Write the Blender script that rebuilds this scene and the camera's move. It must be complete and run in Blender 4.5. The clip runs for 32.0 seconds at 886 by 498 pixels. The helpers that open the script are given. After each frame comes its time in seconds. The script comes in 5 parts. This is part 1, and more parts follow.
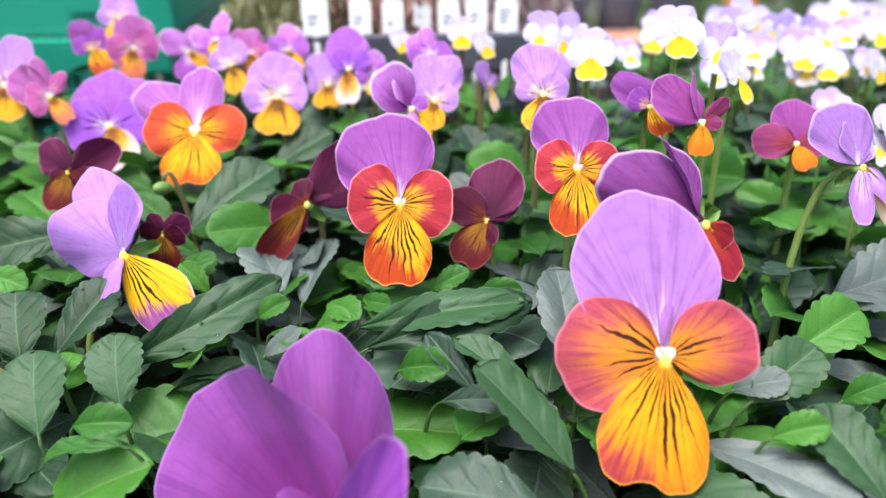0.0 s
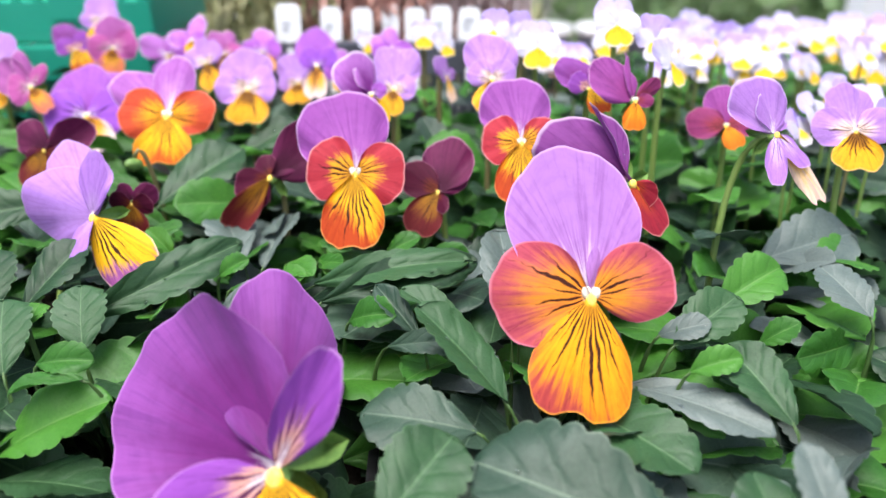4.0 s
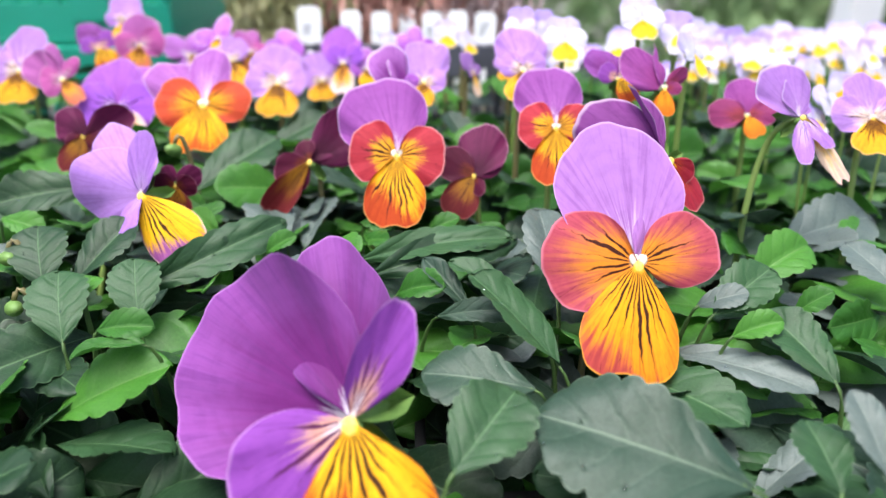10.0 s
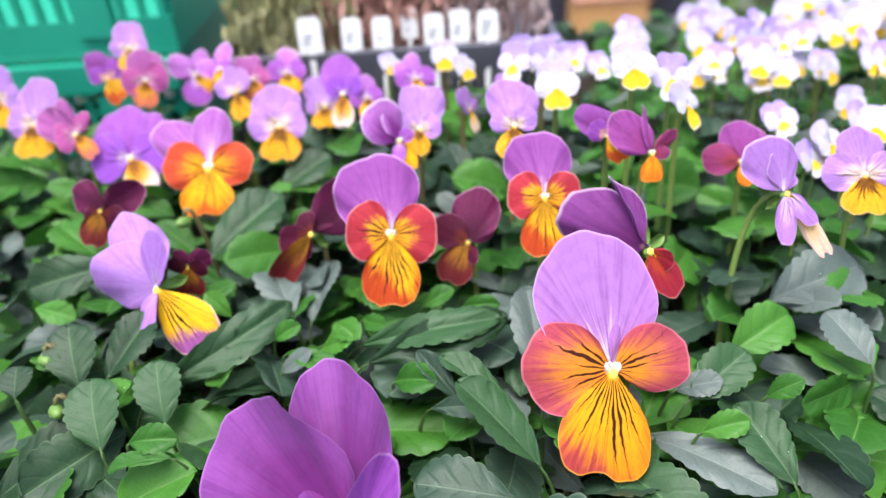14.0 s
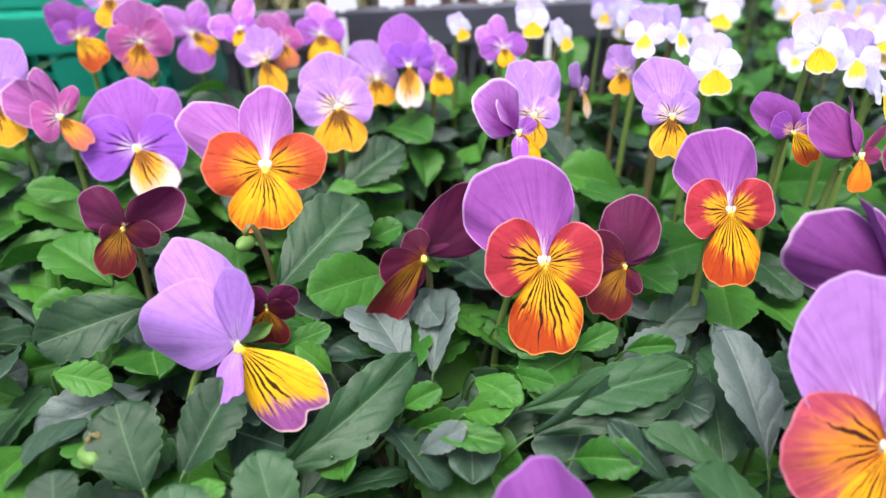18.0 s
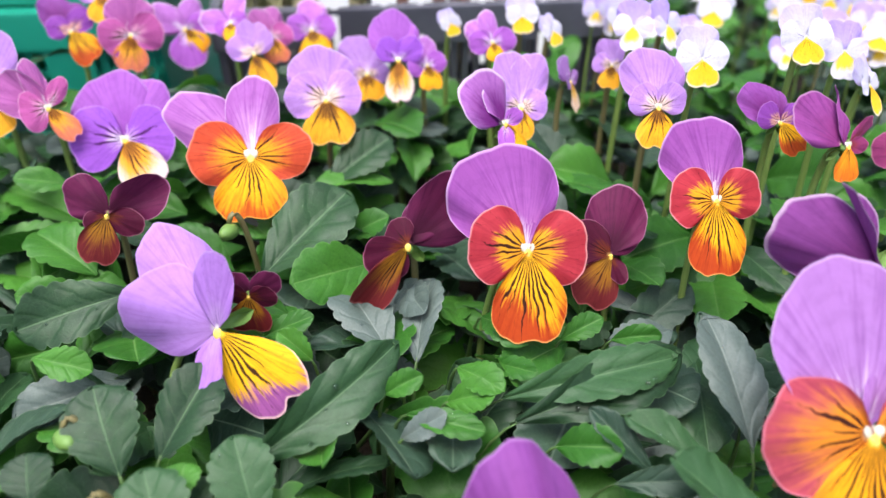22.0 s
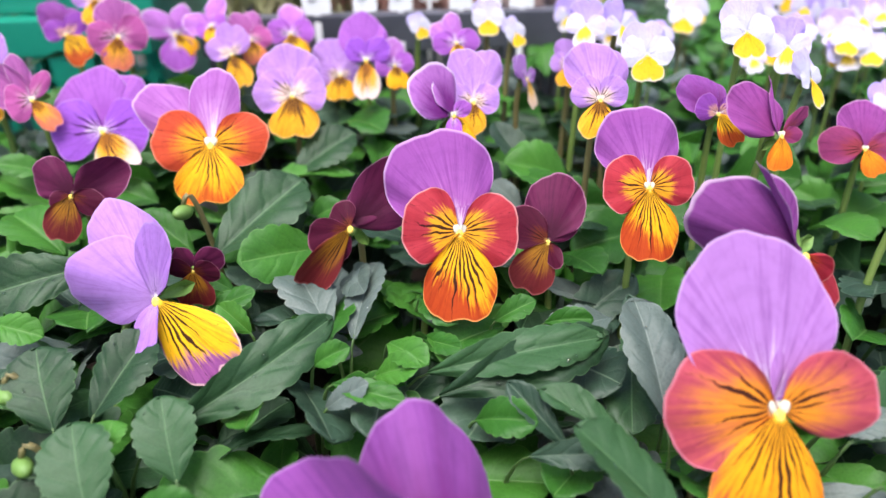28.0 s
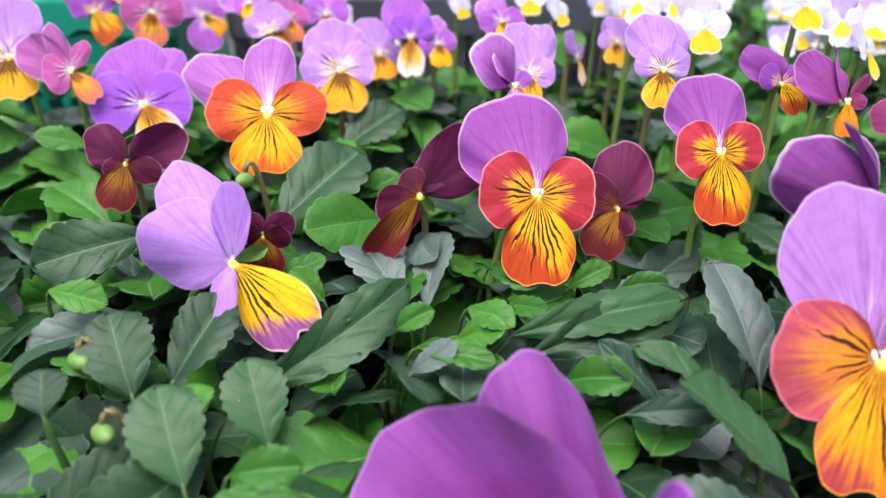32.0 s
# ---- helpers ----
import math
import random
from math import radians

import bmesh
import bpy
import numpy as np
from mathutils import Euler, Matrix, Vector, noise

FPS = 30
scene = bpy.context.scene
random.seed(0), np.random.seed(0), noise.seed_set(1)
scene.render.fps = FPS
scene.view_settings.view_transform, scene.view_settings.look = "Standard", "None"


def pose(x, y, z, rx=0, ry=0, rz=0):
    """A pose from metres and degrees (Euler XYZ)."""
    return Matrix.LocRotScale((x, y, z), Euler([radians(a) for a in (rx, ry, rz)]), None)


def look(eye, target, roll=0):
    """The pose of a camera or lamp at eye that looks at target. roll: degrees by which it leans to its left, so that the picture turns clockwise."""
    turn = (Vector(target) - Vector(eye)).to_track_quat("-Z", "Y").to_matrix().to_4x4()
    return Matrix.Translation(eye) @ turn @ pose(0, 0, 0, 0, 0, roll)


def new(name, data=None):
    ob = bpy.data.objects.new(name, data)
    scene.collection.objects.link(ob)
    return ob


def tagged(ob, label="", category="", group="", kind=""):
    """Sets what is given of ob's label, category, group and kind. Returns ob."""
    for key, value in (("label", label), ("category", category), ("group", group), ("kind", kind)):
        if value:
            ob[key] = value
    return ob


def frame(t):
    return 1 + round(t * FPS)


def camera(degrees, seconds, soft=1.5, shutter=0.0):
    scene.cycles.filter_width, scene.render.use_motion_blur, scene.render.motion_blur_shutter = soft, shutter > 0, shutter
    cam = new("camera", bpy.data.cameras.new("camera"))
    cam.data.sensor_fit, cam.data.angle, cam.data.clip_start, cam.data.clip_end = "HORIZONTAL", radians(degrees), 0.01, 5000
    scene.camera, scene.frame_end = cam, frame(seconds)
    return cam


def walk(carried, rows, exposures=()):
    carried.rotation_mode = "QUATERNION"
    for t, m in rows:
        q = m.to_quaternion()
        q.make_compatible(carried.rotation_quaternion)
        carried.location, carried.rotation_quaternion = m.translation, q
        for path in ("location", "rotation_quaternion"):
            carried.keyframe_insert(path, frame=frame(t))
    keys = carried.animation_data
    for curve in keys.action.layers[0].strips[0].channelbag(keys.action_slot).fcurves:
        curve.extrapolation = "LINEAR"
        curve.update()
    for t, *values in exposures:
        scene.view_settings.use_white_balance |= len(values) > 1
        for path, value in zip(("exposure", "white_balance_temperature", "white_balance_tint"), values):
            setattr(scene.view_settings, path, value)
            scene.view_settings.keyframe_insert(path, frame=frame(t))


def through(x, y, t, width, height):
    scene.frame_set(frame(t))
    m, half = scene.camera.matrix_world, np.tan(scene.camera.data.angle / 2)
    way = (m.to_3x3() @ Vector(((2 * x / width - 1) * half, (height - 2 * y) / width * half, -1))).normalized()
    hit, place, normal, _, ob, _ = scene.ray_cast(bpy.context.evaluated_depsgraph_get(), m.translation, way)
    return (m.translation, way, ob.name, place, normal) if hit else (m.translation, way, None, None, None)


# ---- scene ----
cam = camera(64.50, 32.0)
PATH = [
    (0, (-0.0011, 0.0051, 0.2062), (-0.0005, 0.2628, 0.0527), -0.88),
    (0.5, (0.0078, 0.0039, 0.2052), (0.0056, 0.2629, 0.0539), -1.16),
    (1, (0.0089, -0.0013, 0.2034), (0.0045, 0.2590, 0.0543), -1.66),
    (1.5, (0.0025, -0.0189, 0.1966), (0.0044, 0.2465, 0.0567), -0.33),
    (2, (0.0118, -0.0169, 0.1967), (0.0162, 0.2486, 0.0570), -0.38),
    (2.5, (0.0096, -0.0148, 0.2026), (0.0150, 0.2486, 0.0591), -0.34),
    (3, (0.0093, -0.0163, 0.1955), (0.0155, 0.2491, 0.0558), -0.10),
    (3.5, (0.0097, -0.0168, 0.1939), (0.0156, 0.2491, 0.0551), -0.15),
    (5.5, (0.0027, -0.0203, 0.1863), (0.0121, 0.2493, 0.0550), 0.34),
    (6, (0.0006, -0.0221, 0.1838), (0.0109, 0.2483, 0.0543), 0.67),
    (6.5, (-0.0042, -0.0216, 0.1860), (0.0092, 0.2483, 0.0557), 0.91),
    (7, (-0.0072, -0.0237, 0.1819), (0.0088, 0.2474, 0.0545), 1.36),
    (7.5, (-0.0058, -0.0251, 0.1861), (0.0091, 0.2451, 0.0566), 1.08),
    (8, (-0.0038, -0.0249, 0.1853), (0.0099, 0.2454, 0.0560), 1.05),
    (8.5, (-0.0070, -0.0258, 0.1807), (0.0081, 0.2453, 0.0531), 1.26),
    (9, (-0.0087, -0.0262, 0.1827), (0.0070, 0.2442, 0.0535), 1.26),
    (9.5, (-0.0130, -0.0276, 0.1817), (0.0053, 0.2431, 0.0535), 1.48),
    (10, (-0.0092, -0.0279, 0.1837), (0.0056, 0.2429, 0.0554), 0.75),
    (10.5, (-0.0090, -0.0280, 0.1847), (0.0053, 0.2428, 0.0563), 0.79),
    (11, (-0.0091, -0.0290, 0.1804), (0.0050, 0.2430, 0.0547), 0.94),
    (11.5, (-0.0074, -0.0294, 0.1806), (0.0057, 0.2430, 0.0557), 0.84),
    (12, (-0.0085, -0.0405, 0.1730), (0.0068, 0.2360, 0.0576), 1.82),
    (12.5, (-0.0048, -0.0403, 0.1732), (0.0098, 0.2355, 0.0561), 1.58),
    (13, (-0.0051, -0.0334, 0.1911), (0.0073, 0.2346, 0.0568), 0.19),
    (13.5, (0.0026, -0.0144, 0.2252), (0.0049, 0.2354, 0.0590), -2.95),
    (14, (0.0073, -0.0087, 0.2402), (0.0027, 0.2382, 0.0698), -3.98),
    (14.5, (-0.0089, -0.0134, 0.2400), (-0.0070, 0.2373, 0.0752), -2.60),
    (16.5, (-0.0402, 0.0230, 0.2375), (-0.0189, 0.2618, 0.0572), -0.98),
    (17, (-0.0485, 0.0399, 0.2311), (-0.0197, 0.2748, 0.0467), 0.07),
    (17.5, (-0.0566, 0.0515, 0.2292), (-0.0212, 0.2821, 0.0406), 1.03),
    (18, (-0.0577, 0.0511, 0.2292), (-0.0219, 0.2814, 0.0403), 0.94),
    (18.5, (-0.0524, 0.0503, 0.2278), (-0.0200, 0.2819, 0.0399), 0.58),
    (19, (-0.0549, 0.0480, 0.2240), (-0.0210, 0.2809, 0.0380), 0.85),
    (19.5, (-0.0545, 0.0483, 0.2244), (-0.0200, 0.2810, 0.0382), 1.02),
    (20, (-0.0530, 0.0480, 0.2241), (-0.0187, 0.2811, 0.0384), 0.92),
    (20.5, (-0.0539, 0.0478, 0.2240), (-0.0190, 0.2813, 0.0388), 1.10),
    (21, (-0.0542, 0.0480, 0.2248), (-0.0191, 0.2808, 0.0389), 1.21),
    (21.5, (-0.0507, 0.0463, 0.2227), (-0.0179, 0.2812, 0.0390), 0.86),
    (22, (-0.0531, 0.0473, 0.2237), (-0.0183, 0.2812, 0.0391), 0.98),
    (22.5, (-0.0541, 0.0460, 0.2235), (-0.0187, 0.2804, 0.0396), 1.08),
    (23, (-0.0538, 0.0445, 0.2232), (-0.0189, 0.2796, 0.0401), 1.18),
    (23.5, (-0.0524, 0.0425, 0.2190), (-0.0175, 0.2799, 0.0390), 1.32),
    (24, (-0.0572, 0.0411, 0.2156), (-0.0191, 0.2792, 0.0371), 1.77),
    (24.5, (-0.0577, 0.0410, 0.2168), (-0.0195, 0.2788, 0.0379), 1.66),
    (26.5, (-0.0362, 0.0332, 0.2158), (-0.0144, 0.2759, 0.0407), -0.10),
    (27, (-0.0298, 0.0244, 0.2124), (-0.0120, 0.2703, 0.0414), -0.02),
    (27.5, (-0.0248, 0.0251, 0.2111), (-0.0070, 0.2719, 0.0416), 0.14),
    (28, (-0.0290, 0.0325, 0.2175), (-0.0087, 0.2755, 0.0428), -0.13),
    (28.5, (-0.0311, 0.0337, 0.2165), (-0.0099, 0.2761, 0.0410), 0.08),
    (29, (-0.0360, 0.0341, 0.2184), (-0.0132, 0.2754, 0.0416), 0.11),
    (29.5, (-0.0413, 0.0377, 0.2255), (-0.0159, 0.2747, 0.0433), -0.05),
    (30, (-0.0432, 0.0357, 0.2217), (-0.0158, 0.2745, 0.0423), 0.30),
    (30.5, (-0.0415, 0.0342, 0.2173), (-0.0159, 0.2752, 0.0406), 0.34),
    (31, (-0.0463, 0.0324, 0.2134), (-0.0185, 0.2750, 0.0392), 0.78),
    (31.5, (-0.0489, 0.0310, 0.2098), (-0.0194, 0.2746, 0.0373), 1.08),
    (32, (-0.0582, 0.0300, 0.2053), (-0.0217, 0.2751, 0.0362), 1.77),
]
walk(cam, [(t, look(eye, target, roll)) for t, eye, target, roll in PATH], [(0, 1.28), (14.5, 1.26), (18, 1.17), (32, 1.17)])

cam.data.dof.use_dof = True
cam.data.dof.focus_distance = 0.180
cam.data.dof.aperture_fstop = 8.0

# ---- light: bright overcast sky over an open nursery bench ----
world = bpy.data.worlds.new("overcast_sky")
scene.world = world
world.use_nodes = True
wn = world.node_tree
sky = wn.nodes.new("ShaderNodeTexSky")
sky.sky_type = "NISHITA"
sky.sun_disc = False
sky.sun_elevation = radians(72)
sky.sun_rotation = radians(200)
sky.air_density = 1.0
sky.dust_density = 4.0
sky.ozone_density = 1.0
wn.links.new(sky.outputs[0], wn.nodes["Background"].inputs[0])
wn.nodes["Background"].inputs[1].default_value = 0.128
sun_data = bpy.data.lights.new("sun", "SUN")
sun_data.energy = 2.2
sun_data.angle = radians(38)
sun_data.color = (0.97, 0.98, 1.0)
sun = new("sun", sun_data)
sun.matrix_world = look((-0.30, 0.18, 2.0), (0, 0.25, 0.1))


# ---- materials ----
def nodes_of(name):
    m = bpy.data.materials.new(name)
    m.use_nodes = True
    nt = m.node_tree
    return m, nt, nt.nodes["Principled BSDF"], nt.nodes["Material Output"]


def math_node(nt, op, a, b=None, clamp=False):
    n = nt.nodes.new("ShaderNodeMath")
    n.operation, n.use_clamp = op, clamp
    for k, v in enumerate((a, b)):
        if v is None:
            continue
        if isinstance(v, (int, float)):
            n.inputs[k].default_value = v
        else:
            nt.links.new(v, n.inputs[k])
    return n.outputs[0]


def mix_node(nt, fac, a, b, kind="MIX"):
    n = nt.nodes.new("ShaderNodeMix")
    n.data_type, n.blend_type = "RGBA", kind
    if isinstance(fac, (int, float)):
        n.inputs[0].default_value = fac
    else:
        nt.links.new(fac, n.inputs[0])
    for k, v in ((6, a), (7, b)):
        if isinstance(v, tuple):
            n.inputs[k].default_value = (*v, 1)
        else:
            nt.links.new(v, n.inputs[k])
    return n.outputs[2]


def smooth(nt, value, lo, hi):
    n = nt.nodes.new("ShaderNodeMapRange")
    n.interpolation_type = "SMOOTHSTEP"
    nt.links.new(value, n.inputs[0])
    n.inputs[1].default_value, n.inputs[2].default_value = lo, hi
    n.inputs[3].default_value, n.inputs[4].default_value = 0.0, 1.0
    return n.outputs[0]


def noise_node(nt, vec, scale, detail=3.0, rough=0.55):
    n = nt.nodes.new("ShaderNodeTexNoise")
    n.inputs["Scale"].default_value, n.inputs["Detail"].default_value, n.inputs["Roughness"].default_value = scale, detail, rough
    if vec is not None:
        nt.links.new(vec, n.inputs["Vector"])
    return n.outputs[0]


def bump_node(nt, bsdf, height, strength, distance):
    n = nt.nodes.new("ShaderNodeBump")
    n.inputs["Strength"].default_value, n.inputs["Distance"].default_value = strength, distance
    nt.links.new(height, n.inputs["Height"])
    nt.links.new(n.outputs[0], bsdf.inputs["Normal"])


def thin(nt, bsdf, out, colour, share):
    """Lets some of the light through a petal or a leaf."""
    tr = nt.nodes.new("ShaderNodeBsdfTranslucent")
    mx = nt.nodes.new("ShaderNodeMixShader")
    mx.inputs[0].default_value = share
    nt.links.new(colour, tr.inputs[0])
    nt.links.new(bsdf.outputs[0], mx.inputs[1])
    nt.links.new(tr.outputs[0], mx.inputs[2])
    nt.links.new(mx.outputs[0], out.inputs[0])


def petal_material(name, throat, inner, outer, rim, reach=(0.12, 0.75), vein=None, vein_to=0.6, lines=7.0, patch=None, rim_width=0.05, patch_at=(0.66, 0.95), patch_side=0.5, fine=0.45, glow=0.0, eye=None):
    """Colours run from the throat to the rim; vein is the colour of the whiskers that fan out from the throat."""
    m, nt, bsdf, out = nodes_of(name)
    uv = nt.nodes.new("ShaderNodeUVMap").outputs[0]
    sep = nt.nodes.new("ShaderNodeSeparateXYZ")
    nt.links.new(uv, sep.inputs[0])
    u, v = sep.outputs[0], sep.outputs[1]
    info = nt.nodes.new("ShaderNodeObjectInfo")
    offs = nt.nodes.new("ShaderNodeVectorMath")
    offs.operation = "ADD"
    comb = nt.nodes.new("ShaderNodeCombineXYZ")
    nt.links.new(math_node(nt, "MULTIPLY", info.outputs["Random"], 37.0), comb.inputs[2])
    nt.links.new(uv, offs.inputs[0])
    nt.links.new(comb.outputs[0], offs.inputs[1])
    p = offs.outputs[0]
    stretch = nt.nodes.new("ShaderNodeMapping")
    stretch.inputs["Scale"].default_value = (38, 1.5, 1)
    nt.links.new(p, stretch.inputs[0])
    streak = noise_node(nt, stretch.outputs[0], 1.0, 4.0)
    cloud = noise_node(nt, p, 3.2, 3.0)
    vv = math_node(nt, "ADD", v, math_node(nt, "MULTIPLY", math_node(nt, "SUBTRACT", cloud, 0.5), 0.35))
    vv = math_node(nt, "ADD", vv, math_node(nt, "MULTIPLY", math_node(nt, "SUBTRACT", streak, 0.5), 0.75))
    side = math_node(nt, "MULTIPLY", math_node(nt, "ABSOLUTE", math_node(nt, "SUBTRACT", u, 0.5)), 2.0)
    col = mix_node(nt, smooth(nt, vv, reach[0], reach[1]), inner, outer)
    if patch:
        from_mid = math_node(nt, "ABSOLUTE", math_node(nt, "SUBTRACT", u, patch_side))
        blot = math_node(nt, "SUBTRACT", vv, math_node(nt, "MULTIPLY", from_mid, 0.9))
        col = mix_node(nt, math_node(nt, "MULTIPLY", smooth(nt, blot, *patch_at), 0.92), col, patch)
    # fine darker streaks along the petal
    dark = mix_node(nt, 1.0, col, (0.62, 0.48, 0.66), "MULTIPLY")
    col = mix_node(nt, math_node(nt, "MULTIPLY", smooth(nt, streak, 0.48, 0.66), fine), col, dark)
    if glow:
        # pale flare round the throat
        flare = math_node(nt, "ADD", vv, math_node(nt, "MULTIPLY", side, 0.22))
        col = mix_node(nt, math_node(nt, "MULTIPLY", smooth(nt, flare, 0.08 + glow, 0.04), 0.85), col, (0.86, 0.80, 0.90))
    if eye:
        # brown blotch round the throat, broken into rays
        spot = math_node(nt, "ADD", vv, math_node(nt, "MULTIPLY", side, 0.10))
        col = mix_node(nt, math_node(nt, "MULTIPLY", smooth(nt, spot, 0.50, 0.34), 0.85), col, eye)
    if vein:
        wob = math_node(nt, "MULTIPLY", math_node(nt, "SUBTRACT", noise_node(nt, p, 3.5, 2.0), 0.5), 0.13)
        fan = math_node(nt, "MULTIPLY", math_node(nt, "ADD", u, wob), lines)
        dist = math_node(nt, "ABSOLUTE", math_node(nt, "SUBTRACT", math_node(nt, "FRACT", fan), 0.5))
        reach_of = nt.nodes.new("ShaderNodeTexWhiteNoise")
        reach_of.noise_dimensions = "1D"
        nt.links.new(math_node(nt, "ADD", math_node(nt, "FLOOR", fan), math_node(nt, "MULTIPLY", info.outputs["Random"], 19.0)), reach_of.inputs["W"])
        most = math_node(nt, "ADD", math_node(nt, "MULTIPLY", reach_of.outputs[0], 0.42), vein_to - 0.24)
        most = math_node(nt, "SUBTRACT", most, math_node(nt, "MULTIPLY", math_node(nt, "MULTIPLY", side, side), 0.25))
        left = math_node(nt, "SUBTRACT", most, v)
        width = math_node(nt, "MULTIPLY", math_node(nt, "POWER", smooth(nt, left, -0.05, 0.55), 1.2), 0.27)
        line = math_node(nt, "SUBTRACT", width, dist)
        gaps = math_node(nt, "MULTIPLY", math_node(nt, "SUBTRACT", noise_node(nt, p, 13.0, 3.0), 0.5), 0.15)
        line = math_node(nt, "ADD", line, gaps)
        mask = math_node(nt, "MULTIPLY", smooth(nt, line, -0.04, 0.07), smooth(nt, v, 0.03, 0.09))
        col = mix_node(nt, math_node(nt, "MULTIPLY", mask, 0.97), col, vein)
    col = mix_node(nt, math_node(nt, "MULTIPLY", smooth(nt, v, 0.09, 0.02), 0.85), col, throat)
    # velvety mottling and fine branching lines
    mottle = noise_node(nt, p, 11.0, 5.0, 0.65)
    col = mix_node(nt, math_node(nt, "MULTIPLY", smooth(nt, mottle, 0.42, 0.66), 0.32), col, mix_node(nt, 1.0, col, (0.72, 0.66, 0.74), "MULTIPLY"))
    thread = nt.nodes.new("ShaderNodeMapping")
    thread.inputs["Scale"].default_value = (95, 5, 1)
    nt.links.new(p, thread.inputs[0])
    col = mix_node(nt, math_node(nt, "MULTIPLY", smooth(nt, noise_node(nt, thread.outputs[0], 1.0, 2.0), 0.58, 0.70), 0.30), col, mix_node(nt, 1.0, col, (0.70, 0.60, 0.74), "MULTIPLY"))
    edge = v
    col = mix_node(nt, math_node(nt, "MULTIPLY", smooth(nt, edge, 1.0 - rim_width * 0.75, 1.0 - rim_width * 0.15), 0.75), col, rim)
    vary = nt.nodes.new("ShaderNodeHueSaturation")
    nt.links.new(col, vary.inputs["Color"])
    nt.links.new(math_node(nt, "ADD", math_node(nt, "MULTIPLY", info.outputs["Random"], 0.16), 0.90), vary.inputs["Value"])
    col = vary.outputs[0]
    nt.links.new(col, bsdf.inputs["Base Color"])
    bsdf.inputs["Roughness"].default_value = 0.62
    bsdf.inputs["Specular IOR Level"].default_value = 0.16
    bsdf.inputs["Sheen Weight"].default_value = 0.03
    bump_node(nt, bsdf, streak, 0.2, 0.0005)
    thin(nt, bsdf, out, col, 0.20)
    return m


WHITE = (0.58, 0.57, 0.66)
INK = (0.028, 0.003, 0.004)

